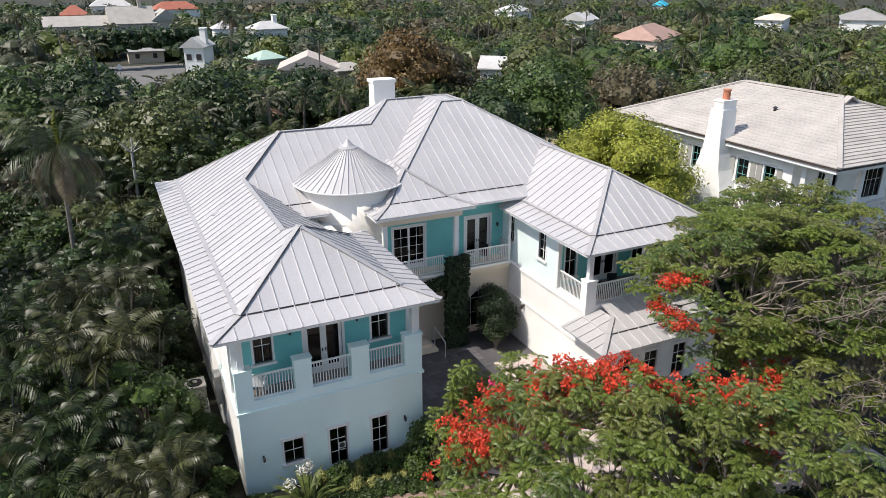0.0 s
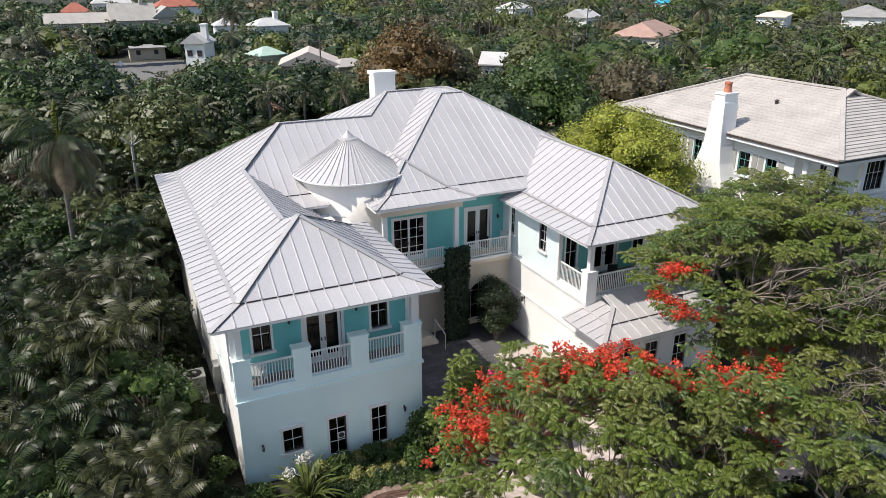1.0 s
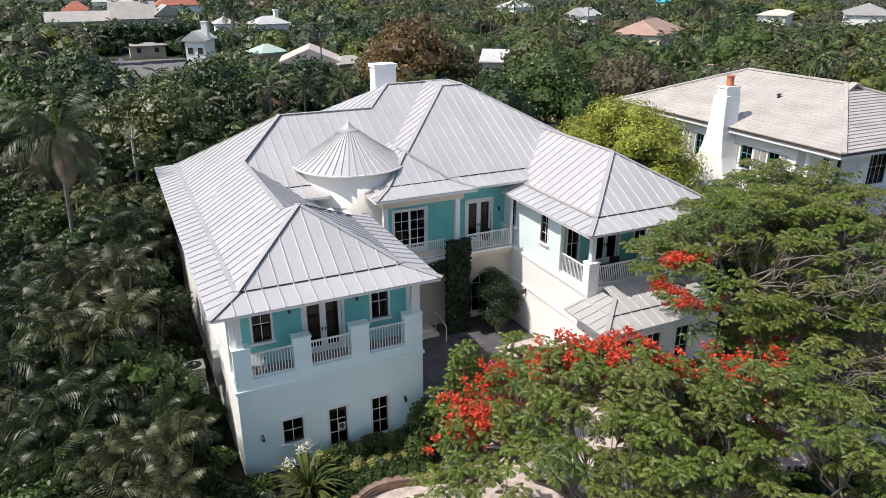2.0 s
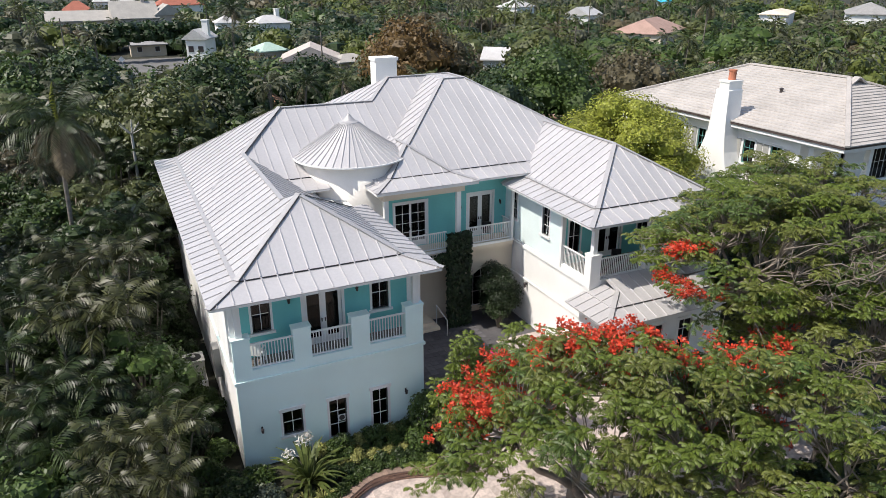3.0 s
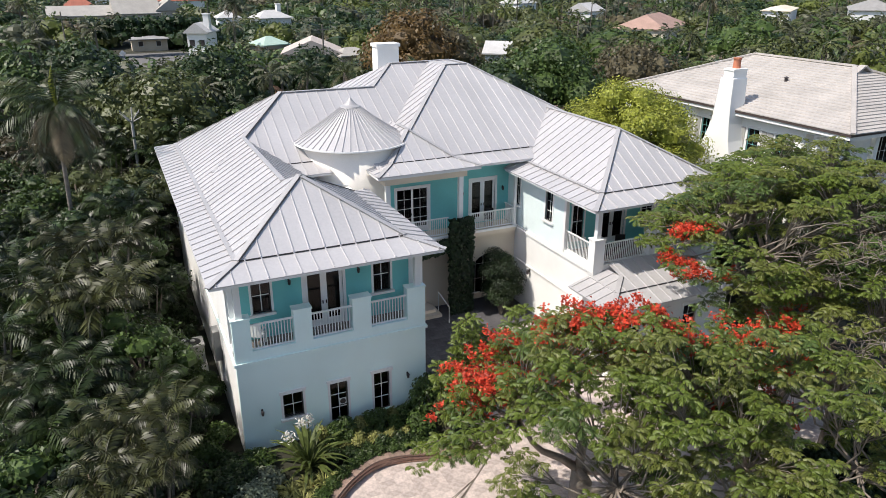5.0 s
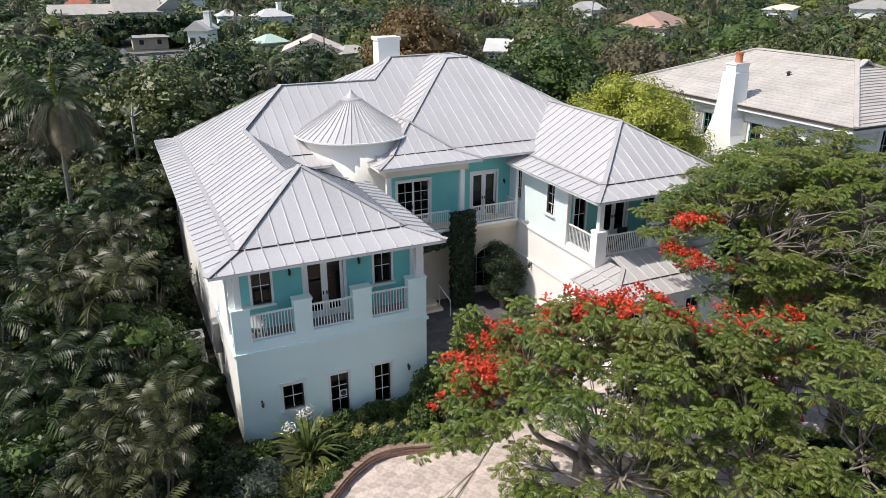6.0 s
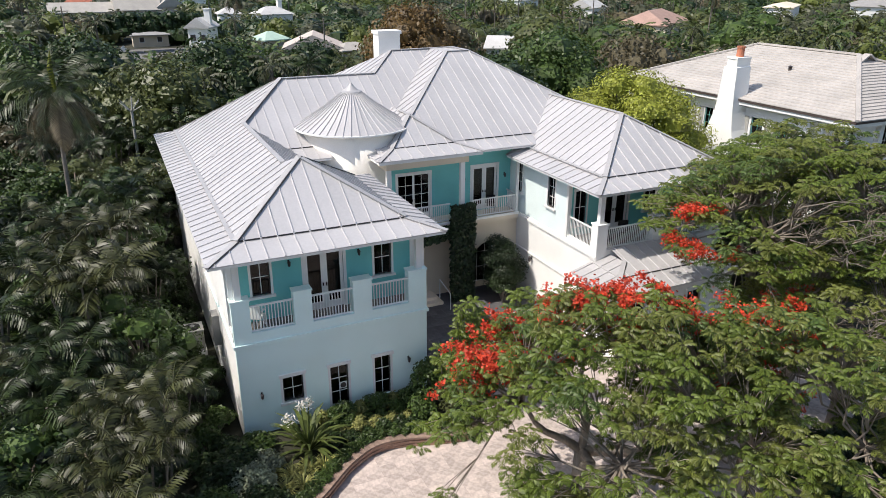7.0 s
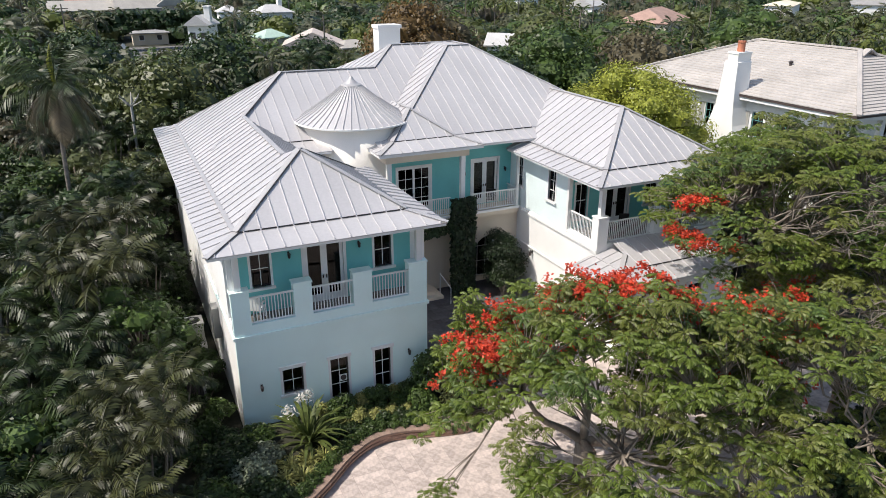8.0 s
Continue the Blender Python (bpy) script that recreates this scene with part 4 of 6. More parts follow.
kerb = tagged(part("kerb_wall", Builder().box(0, -5.9, GROUND - 0.1, 0.05, -5.85, GROUND), BRICK), "low brick kerb wall round the planted bed", "kerb", kind="structure")
brick = Builder().box(-0.105, -0.15, -0.036, 0.105, 0.15, 0.036).mesh("brick", BRICK)
COPING = material("worn_brick_coping", (0.26, 0.18, 0.14), 0.85, 0, 0.15, 3.0, 25.0, 0.3, obrand=0.15)
cap = Builder().box(-0.118, -0.17, -0.03, 0.118, 0.17, 0.03).mesh("coping", COPING)
x = 0.3
row = 0
while x < 8.4:
    y, y2 = KX(x), KX(x + 0.1)
    ang = math.degrees(math.atan2(y2 - y, 0.1))
    for k in range(4):
        part("brick", brick, None, kerb, "", pose(x + (0.1 if k % 2 else 0), y + 0.12, GROUND + 0.04 + 0.08 * k, 0, 0, ang))
    part("coping", cap, None, kerb, "", pose(x, y + 0.12, GROUND + 0.36, 0, 0, ang))
    x += 0.225 * math.cos(math.radians(ang))

bed = Builder()
for a, b in zip(xs[:25], xs[1:26]):
    bed.poly([(a, KX(a) + 0.2, GROUND + 0.22), (b, KX(b) + 0.2, GROUND + 0.22), (b, -0.02, GROUND + 0.3), (a, -0.02, GROUND + 0.3)])
tagged(part("planting_bed", bed, SOIL), "dark soil of the planted front bed", "ground", kind="structure")

# ---- flame trees ----
poinciana("flame tree with scarlet flowers over the stone drive", (9.2, -8.6, GROUND), (9.4, -10.0, 7.3, 5.6, 5.5, 4.2), 11, 160,
          ((5.3, -7.9, 0.7), (6.4, -7.4, 0.9), (7.6, -7.2, 0.9), (9.0, -7.6, 1.3), (10.6, -7.9, 1.4), (12.1, -8.3, 1.4), (13.4, -9.0, 1.1)))
poinciana("flame tree with low scarlet flowers beside the drive", (14.2, -10.8, GROUND), (13.9, -12.0, 6.9, 4.3, 4.8, 4.0), 15, 104,
          ((14.9, -9.6, 1.1), (16.2, -10.0, 1.4), (17.4, -10.6, 0.9)))
poinciana("low olive flame tree with many bare twigs beside the garage", (20.8, -9.4, GROUND), (20.6, -9.4, 7.2, 4.8, 3.6, 3.2), 17, 86, ((17.4, -8.6, 0.9), (16.6, -9.2, 0.7)), 0.28, 150)
poinciana("spreading flame tree with few flowers by the garage", (20.9, -7.0, GROUND), (20.9, -5.9, 9.9, 5.3, 5.6, 3.6), 12, 165,
          ((15.8, -4.9, 1.1), (16.0, -6.3, 0.8)), 0.28, 170)
poinciana("tall flame tree with bare twigs behind the garage", (25.5, -3.0, GROUND), (26.2, -2.0, 9.4, 5.2, 5.0, 3.0), 13, 105, (), 0.28, 90)

# ---- bushes, hedges, bed plants ----
def bush(label, x, y, z, r, h, mat, leafs=220, size=0.13, seed=1, name="bush", flat=0.9):
    g = np.random.default_rng(seed)
    ob = thing(name, label, "bush", pose(x, y, z))
    st = Builder()
    cs, rs = [], []
    for i in range(9):
        a = i * 2.4
        q = math.sqrt((i + 0.3) / 9)
        c = np.array([math.cos(a) * r * 0.62 * q, math.sin(a) * r * 0.62 * q, h * (0.72 - 0.38 * q * q) * g.uniform(0.85, 1.1)])
        cs.append(c)
        rs.append(min(r, h) * g.uniform(0.38, 0.5))
        st.tube([(0, 0, -0.1), tuple(c * 0.6), tuple(c)], [0.04, 0.025, 0.01], 4)
    part("stem", st, BARK, ob)
    part("leafage", quad_mesh("leafage", clump_crown(cs, rs, 22.0 / (size * size), size, size * 0.6, flat, g), mat), None, ob)["kind"] = "stuff"
    return ob


def strap_plant(label, x, y, z, n, length, width, mat, seed=1, name="lily_plant", arch=1.5):
    """A rosette of long arching strap leaves."""
    g = np.random.default_rng(seed)
    q = []
    for i in range(n):
        a = i * 2.4 + g.uniform(-0.3, 0.3)
        lift = g.uniform(0.5, 1.45)
        L = length * g.uniform(0.75, 1.1)
        h = np.array([math.cos(a), math.sin(a), 0])
        s = np.array([-math.sin(a), math.cos(a), 0]) * width
        p = np.array([x, y, z]) + h * 0.06
        m = 6
        for j in range(m):
            an = lift - arch * (j / m) ** 1.4
            p2 = p + (h * math.cos(an) + np.array([0, 0, math.sin(an)])) * L / m
            w0, w1 = math.sin(math.pi * (0.15 + 0.8 * j / m)), math.sin(math.pi * min(0.97, 0.15 + 0.8 * (j + 1) / m))
            q.append([p - s * w0, p + s * w0, p2 + s * w1, p2 - s * w1])
            p = p2
    ob = thing(name, label, "plant")
    part("leaves", quad_mesh("leaves", np.array(q), mat), None, ob)
    return ob


LEAF_LILY = leaf("strap_leaf", (0.13, 0.165, 0.045), 0.25)
LEAF_VARI = leaf("variegated_leaf", (0.30, 0.30, 0.10), 0.4)
LEAF_SILVER = leaf("silvery_leaf", (0.22, 0.25, 0.17), 0.35)
IVY = leaf("dark_ivy_leaf", (0.022, 0.040, 0.014), 0.5, 0.1)
WHITEFLOWER = leaf("white_flower", (0.75, 0.72, 0.66), 0.1)
strap_plant("large green crinum lily with arching strap leaves", 2.05, -1.75, GROUND + 0.25, 46, 1.9, 0.075, LEAF_LILY, 4)
fl = thing("lily_flower", "white spidery lily flower heads", "flower")
for i, (x, y, z) in enumerate(((1.9, -1.5, 0.95), (1.35, -1.9, 0.75), (2.25, -1.35, 0.9))):
    g = np.random.default_rng(60 + i)
    pp = np.array([x, y, z]) + g.normal(0, 0.11, (40, 3))
    part("flower_head", quad_mesh("flower_head", leaf_quads(pp, np.array([[0, 0, 1.0]]) + 0 * pp, 0.22, 0.05, 0.7, g), WHITEFLOWER), None, fl)
    part("stalk", Builder().tube([(2.0, -1.7, GROUND + 0.3), (x, y, z)], [0.03, 0.02], 5), LEAF_LILY, fl)
for i, (x, y) in enumerate(((1.1, -3.0), (1.7, -2.9), (0.7, -3.7), (2.3, -3.0), (1.3, -3.7), (0.5, -2.6), (3.6, -1.6), (4.4, -1.5), (5.2, -1.6))):
    strap_plant("tuft of yellow-striped spider grass in the bed", x, y, GROUND + 0.22, 60, 0.75 if i < 6 else 0.5, 0.022, LEAF_VARI, 70 + i, "grass_tuft", 2.0)
for i in range(14):
    x = 0.6 + i * 0.47
    bush("clipped dark green edging hedge along the kerb", x, KX(x) + 0.55, GROUND + 0.15, 0.42, 0.55, LEAF_MID, 420, 0.075, 100 + i, "edging_hedge")
for i in range(9):
    bush("yellow-green croton shrub against the house wall", 2.9 + i * 0.5, -0.55 - 0.1 * (i % 2), GROUND + 0.2, 0.5, 0.95 + 0.1 * (i % 3), LEAF_VARI if i % 3 == 0 else LEAF_MID, 300, 0.1, 130 + i, "croton_shrub")
for i, (x, y, r, h, mt) in enumerate(((7.3, -0.9, 0.9, 2.9, LEAF_MID), (7.9, -1.8, 0.9, 2.3, LEAF_OLIVE), (6.7, -1.7, 0.7, 1.5, LEAF_MID), (8.6, -0.8, 0.9, 2.4, LEAF_MID),
                                       (0.2, -1.0, 0.8, 1.0, LEAF_MID), (-0.6, -1.8, 0.9, 1.2, LEAF_DARK), (0.3, -2.2, 0.8, 0.9, LEAF_SILVER), (-0.4, -3.4, 1.0, 1.4, LEAF_SILVER), (-0.2, -4.6, 1.0, 1.3, LEAF_DARK),
                                       (-1.3, -3.0, 1.0, 1.6, LEAF_DARK), (-1.6, -4.8, 1.1, 1.8, LEAF_MID), (9.6, 0.2, 0.8, 1.6, LEAF_MID), (18.2, -2.2, 0.8, 1.5, LEAF_MID), (19.6, -2.3, 0.8, 1.7, LEAF_DARK), (21.2, -2.2, 0.8, 1.6, LEAF_MID))):
    bush("leafy green shrub beside the house", x, y, GROUND + 0.1, r, h, mt, 240, 0.14, 160 + i, "shrub")
bush("clipped dark green bay hedge under the arch", 15.6, 7.6, GROUND, 1.5, 4.2, IVY, 420, 0.10, 190, "clipped_bush")
bush("dense dark foot of the clipped bay hedge", 15.6, 7.55, GROUND, 1.5, 2.4, IVY, 420, 0.10, 192, "clipped_bush")
bush("rounded green clipped bush in the courtyard", 15.3, 6.9, GROUND, 0.95, 2.5, LEAF_DARK, 420, 0.10, 191, "clipped_bush")
for i, (x, y, h) in enumerate(((-1.3, 5.2, 2.6), (-1.9, 4.6, 2.3), (-0.9, 4.4, 2.0), (-2.6, 5.0, 2.6))):
    bush("green hedge bush beside the side wall", x, y, GROUND, 0.95, h, LEAF_MID, 260, 0.12, 200 + i, "hedge_bush")
for i in range(16):
    x, y = -0.75 - 0.75 * (i % 3) - 0.2 * (i % 2), -2.2 + 0.62 * i
    if not 6.6 < y < 8.4 and y < 8:
        bush("low dark shrub beside the side wall", x, y, GROUND, 0.7, 0.9 + 0.25 * (i % 3), LEAF_DARK if i % 2 else LEAF_MID, 240, 0.13, 230 + i, "shrub")
for i in range(10):
    bush("dark hedge shrub along the side wall", -1.0 - 0.5 * (i % 2), 9.2 + 1.25 * i, GROUND, 0.8, 1.9, LEAF_DARK, 240, 0.15, 260 + i, "shrub")
for i in range(22):
    x = 2.6 + 0.22 * i
    bush("low leafy ground cover in the front bed", x, -1.05 - 0.45 * (i % 3), GROUND + 0.2, 0.42, 0.5 + 0.12 * (i % 4), (LEAF_MID, LEAF_VARI, LEAF_DARK)[i % 3], 240, 0.1, 280 + i, "ground_cover_plant")
for i in range(15):
    bush("dark green undergrowth below the flame tree", 17.2 + 1.35 * (i % 5), -14.2 + 1.8 * (i // 5), GROUND, 1.15, 1.5 + 0.3 * (i % 3), LEAF_DEEP if i % 2 else LEAF_DARK, 240, 0.17, 320 + i, "shrub")
# ivy-covered pier under the portico
ivy = thing("ivy_pier", "courtyard pier thickly covered with dark ivy", "pillar")
part("pier", Builder().box(12.95, 8.15, GROUND, 13.95, 8.35, 4.2), CREAM, ivy)
k = 5200
pp = np.stack([rng.uniform(12.7, 14.1, k), rng.uniform(7.85, 8.3, k), rng.uniform(GROUND, 4.45, k)], 1)
part("ivy", quad_mesh("ivy", leaf_quads(pp, np.array([[-0.2, -1.0, 0.3]]) + 0 * pp, 0.16, 0.13, 0.5), IVY), None, ivy)
k = 1300
tt = rng.uniform(0, 1, k)
pp = np.stack([12.9 - 3.8 * tt, 8.2 + rng.uniform(-0.2, 0.1, k), 3.1 - 0.5 * tt + rng.uniform(-0.45, 0.3, k)], 1)
part("ivy", quad_mesh("ivy", leaf_quads(pp, np.array([[-0.2, -1.0, 0.3]]) + 0 * pp, 0.16, 0.13, 0.5), IVY), None, ivy)

# tall sprouting shrub stems in front of the courtyard
def sprout(x, y, h, seed):
    g = np.random.default_rng(seed)
    ob = thing("sprouting_shrub", "tall thin shrub shoots with a few leaves", "shrub", pose(x, y, GROUND))
    st = Builder()
    q = []
    for i in range(5):
        tip = Vector((g.uniform(-0.8, 0.8), g.uniform(-0.6, 0.6), h * g.uniform(0.7, 1.0)))
        mid = tip * 0.5 + Vector((g.uniform(-0.2, 0.2), g.uniform(-0.2, 0.2), 0.2))
        st.tube([(0, 0, 0), mid, tip], [0.03, 0.018, 0.008], 4)
        for k in range(4):
            o = mid.lerp(tip, 0.25 + 0.25 * k)
            for u in range(6):
                q.append(frond_quads(np.array(o), u * 1.05 + k, g.uniform(0.0, 0.8), g.uniform(0.35, 0.55), 1.1, 6, 0.15, g))
    part("stem", st, BARK, ob)
    tagged(part("leafage", quad_mesh("leafage", np.concatenate(q), LEAF_POIN), None, ob), kind="stuff")
    pp = np.array([g.uniform(-0.4, 0.4), 0, h * 0.72]) + g.normal(0, 0.1, (30, 3))
    part("blossom", quad_mesh("blossom", leaf_quads(pp, np.array([[0, 0, 1.0]]) + 0 * pp, 0.13, 0.11, 0.6, g), FLOWER_PINK), None, ob)


for i, (x, y, h) in enumerate(((9.0, -1.6, 5.2), (10.3, -1.9, 5.6), (8.0, -2.0, 4.6), (11.4, -2.4, 5.8), (10.0, -0.6, 4.4))):
    sprout(x, y, h, 300 + i)

# air conditioner, fence, electric box at the side wall
ac = thing("air_conditioner", "beige outdoor air conditioning unit with a round top fan", "air conditioner", pose(-0.95, 7.6, GROUND))
GREY = material("beige_metal", (0.42, 0.41, 0.38), 0.5, 0.2, 0.06)
part("casing", Builder().box(-0.45, -0.45, 0.6, 0.45, 0.45, 1.6).box(-0.48, -0.48, 1.6, 0.48, 0.48, 1.66), GREY, ac)
part("stand", Builder().box(-0.5, -0.5, 0.0, 0.5, 0.5, 0.6), STUCCO, ac)
part("fan_grille", Builder().lathe(0, 0, ((0.36, 1.66), (0.34, 1.70), (0.08, 1.72)), 20), BLACK, ac)
part("fan_hub", Builder().lathe(0, 0, ((0.12, 1.72), (0.1, 1.76)), 14), GREY, ac)
eb = thing("meter_box", "beige meter box on the side wall", "meter box")
part("casing", Builder().box(-0.28, 4.6, 0.9, -0.0, 5.3, 2.3), GREY, eb)
fence = thing("fence", "dark slatted timber fence with a pale post", "fence")
part("post", Builder().box(-1.15, 2.9, GROUND, -1.05, 3.0, GROUND + 1.6), GREY, fence)
slat = Builder().box(-0.05, -0.012, 0.1, 0.05, 0.012, 1.55).mesh("slat", FRAME)
for i in range(14):
    part("slat", slat, None, fence, "", pose(-1.2 - 0.13 * i, 2.95, GROUND))
part("rail", Builder().box(-3.0, 2.97, GROUND + 0.4, -1.1, 3.02, GROUND + 0.5).box(-3.0, 2.97, GROUND + 1.3, -1.1, 3.02, GROUND + 1.4), FRAME, fence)

# lanterns
for x, y, z, a in ((0.77, 0.0, 0.72, 0), (6.85, 0.0, 0.85, 0), (2.45, BW, 5.5, 0), (5.25, BW, 5.5, 0), (16.75, 9.7, 5.2, 0), (14.2, 9.7, 5.2, 0)):
    wall_lantern(pose(x, y, z, 0, 0, a) @ Matrix.Scale(0.72, 4))
wall_lantern(pose(17.1, 6.9, 1.0, 0, 0, -90))

# balcony furniture
def chair(m, mat, label):
    ob = thing("balcony_chair", label, "chair", m, "balcony chairs")
    part("seat", Builder().box(-0.25, -0.25, 0.42, 0.25, 0.25, 0.47), mat, ob)
    part("backrest", Builder().box(-0.25, 0.2, 0.47, 0.25, 0.25, 0.95), mat, ob)
    for sx in (-0.22, 0.22):
        for sy in (-0.22, 0.22):
            part("leg", Builder().box(sx - 0.02, sy - 0.02, 0, sx + 0.02, sy + 0.02, 0.42), mat, ob)
        part("armrest", Builder().box(sx - 0.03, -0.25, 0.62, sx + 0.03, 0.25, 0.66), mat, ob)


chair(pose(1.0, 0.72, 3.42, 0, 0, 150), TRIM, "white wooden armchair on the front balcony")
chair(pose(18.3, 2.6, 3.42, 0, 0, 40), BLACK, "black metal chair on the covered porch")
chair(pose(19.6, 2.5, 3.42, 0, 0, -30), BLACK, "black metal chair on the covered porch")
chair(pose(15.6, 9.1, 3.42, 0, 0, -30), BLACK, "black metal chair on the centre balcony")
tb = thing("side_table", "low dark side table on the covered porch", "table", pose(18.95, 2.7, 3.42))
part("tabletop", Builder().lathe(0, 0, ((0.3, 0.5), (0.3, 0.54)), 16), BLACK, tb)
part("leg", Builder().lathe(0, 0, ((0.2, 0.0), (0.03, 0.05), (0.03, 0.5)), 10), BLACK, tb)

# a parked car under the flame trees
car = thing("car", "dark parked car half hidden under the flame trees", "car", pose(18.6, -4.9, GROUND, 0, 0, 12))
PAINT = material("dark_car_paint", (0.02, 0.022, 0.026), 0.2, 0.3, 0.05)
body = Builder()
prof = ((-2.2, 0.35), (-2.25, 0.75), (-1.9, 0.9), (-1.1, 0.98), (-0.5, 1.42), (0.9, 1.45), (1.6, 1.02), (2.15, 0.95), (2.25, 0.6), (2.2, 0.35))
for (xa, za), (xb, zb) in zip(prof, prof[1:] + prof[:1]):
    wa, wb = (0.88 if za < 1.1 else 0.68), (0.88 if zb < 1.1 else 0.68)
    body.poly([(xa, -wa, za), (xb, -wb, zb), (xb, wb, zb), (xa, wa, za)])
body.poly([(x, -(0.88 if z < 1.1 else 0.68), z) for x, z in prof])
body.poly([(x, (0.88 if z < 1.1 else 0.68), z) for x, z in prof][::-1])
part("body", body, PAINT, car)
RUBBER = material("tyre_rubber", (0.02, 0.02, 0.02), 0.85)
for x in (-1.4, 1.4):
    for y in (-0.82, 0.82):
        w = part("wheel", Builder().lathe(0, 0, ((0.25, -0.1), (0.33, -0.08), (0.33, 0.08), (0.25, 0.1)), 18), RUBBER, car, "", pose(x, y, 0.33, 90, 0, 0))
        part("rim", Builder().lathe(0, 0, ((0.2, -0.11), (0.2, 0.11)), 14), GREY, w)
part("windscreen", Builder().box(-0.02, -0.6, 0, 0.02, 0.6, 0.5, pose(-0.83, 0, 1.02, 0, 52, 0)), BLACK, car)
for y in (-0.62, 0.62):
    part("headlight", Builder().box(-2.27, y - 0.16, 0.66, -2.2, y + 0.16, 0.8), TRIM, car)

# round notice in the middle ground-floor window
sg = thing("window_notice", "small square white notice with a dark ring on the window", "sign", pose(4.02, 0.055, 0.42))
part("card", Builder().box(-0.15, 0, -0.15, 0.15, 0.01, 0.15), TRIM, sg)
part("ring", Builder().lathe(0, 0, ((0.07, 0.0), (0.12, 0.0), (0.12, 0.012), (0.07, 0.012)), 20), FRAME, sg, "", pose(0, -0.002, 0, 90, 0, 0))

# ---- neighbouring house ----
TILE = material("pale_clay_roof_tile", (0.45, 0.415, 0.385), 0.8, 0, 0.10, 0.6, 9.0, 0.2, obrand=0.05)
TERRA = material("terracotta", (0.50, 0.18, 0.10), 0.8, 0, 0.15)
BROWNEDGE = material("dark_brown_drip_edge", (0.07, 0.05, 0.045), 0.6)
nb = thing("neighbour_house", "two-storey white house with a pale tiled hip roof and stepped chimney", "house")
NX0, NX1, NY0, NY1 = 38.4, 54.4, 4.9, 25.6
NWIN = ((18.3, 19.3, 4.7, 6.4), (11.3, 12.3, 4.7, 6.4), (9.0, 9.9, 4.7, 6.4), (16.0, 16.8, 4.7, 6.4))
wall("side_wall", nb, STUCCO, "y", NX0, 0.3, 7.6, NY1, GROUND, 7.2, NWIN)
TEALGLASS = material("turquoise_shutter_paint", (0.16, 0.42, 0.40), 0.5)
for a, b, c, d in NWIN:
    w = window(nb, pose(NX0, (a + b) / 2, c, 0, 0, -90), b - a, d - c, 2, 3, bars=TEALGLASS, framemat=TEALGLASS)
    for sx in (-1, 1):
        part("shutter", Builder().box(sx * (b - a) * 0.95 - 0.22, -0.06, 0, sx * (b - a) * 0.95 + 0.22, -0.015, d - c), GREY, w)
wall("front_wall", nb, STUCCO, "x", 7.6, 0.3, NX0 + 0.3, NX1, GROUND, 7.2, ((41, 43, 3.6, 6.2), (46, 48, 3.6, 6.2)))
for x in (42.0, 47.0):
    window(nb, pose(x, 7.6, 3.6), 2.0, 2.6, 4, 2, False)
box_part("back_wall", NX0, NY1, GROUND, NX1, NY1 + 0.3, 7.2, STUCCO, nb)
box_part("porch_floor", NX0, NY0, 3.0, NX1, 7.6, 3.3, STUCCO, nb)
box_part("porch_base", NX0 + 0.1, NY0 + 0.1, GROUND, NX1, 7.6, 3.0, STUCCO, nb)
box_part("beam", NX0, NY0, 6.9, NX1, NY0 + 0.35, 7.2, TRIM, nb)
box_part("beam", NX0, NY0 + 0.35, 6.9, NX0 + 0.3, 7.6, 7.2, TRIM, nb)
for x, y in ((NX0, NY0), (41.6, NY0), (45.0, NY0), (48.5, NY0), (NX0, 6.6)):
    box_part("column", x, y, 3.3, x + 0.35, y + 0.35, 6.9, TRIM, nb)
railing(nb, (NX0 + 0.15, NY0 + 0.35, 3.3), (NX0 + 0.15, 7.4, 3.3), 1.0, 0.16)
railing(nb, (NX0 + 0.35, NY0 + 0.15, 3.3), (45.0, NY0 + 0.15, 3.3), 1.0, 0.16)
box_part("inner_wall", NX0 + 2, 10, GROUND, NX0 + 2.2, NY1, 7.0, DARK, nb)
nroof = part("roof", Builder().box(NX0 - 0.7, NY0 - 0.9, 7.2, NX1 + 0.7, NY1 + 0.2, 7.42), TRIM, nb)
part("eave_edge", Builder().box(NX0 - 0.78, NY0 - 1.0, 7.43, NX1 + 0.75, NY1 + 0.28, 7.58), BROWNEDGE, nroof)
RX, RZ, EZ = 46.4, 10.4, 7.6
ex0, ex1, ey0, ey1 = 37.6, 55.2, 3.8, 25.9
ry0, ry1 = 10.9, 19.9
N = 22
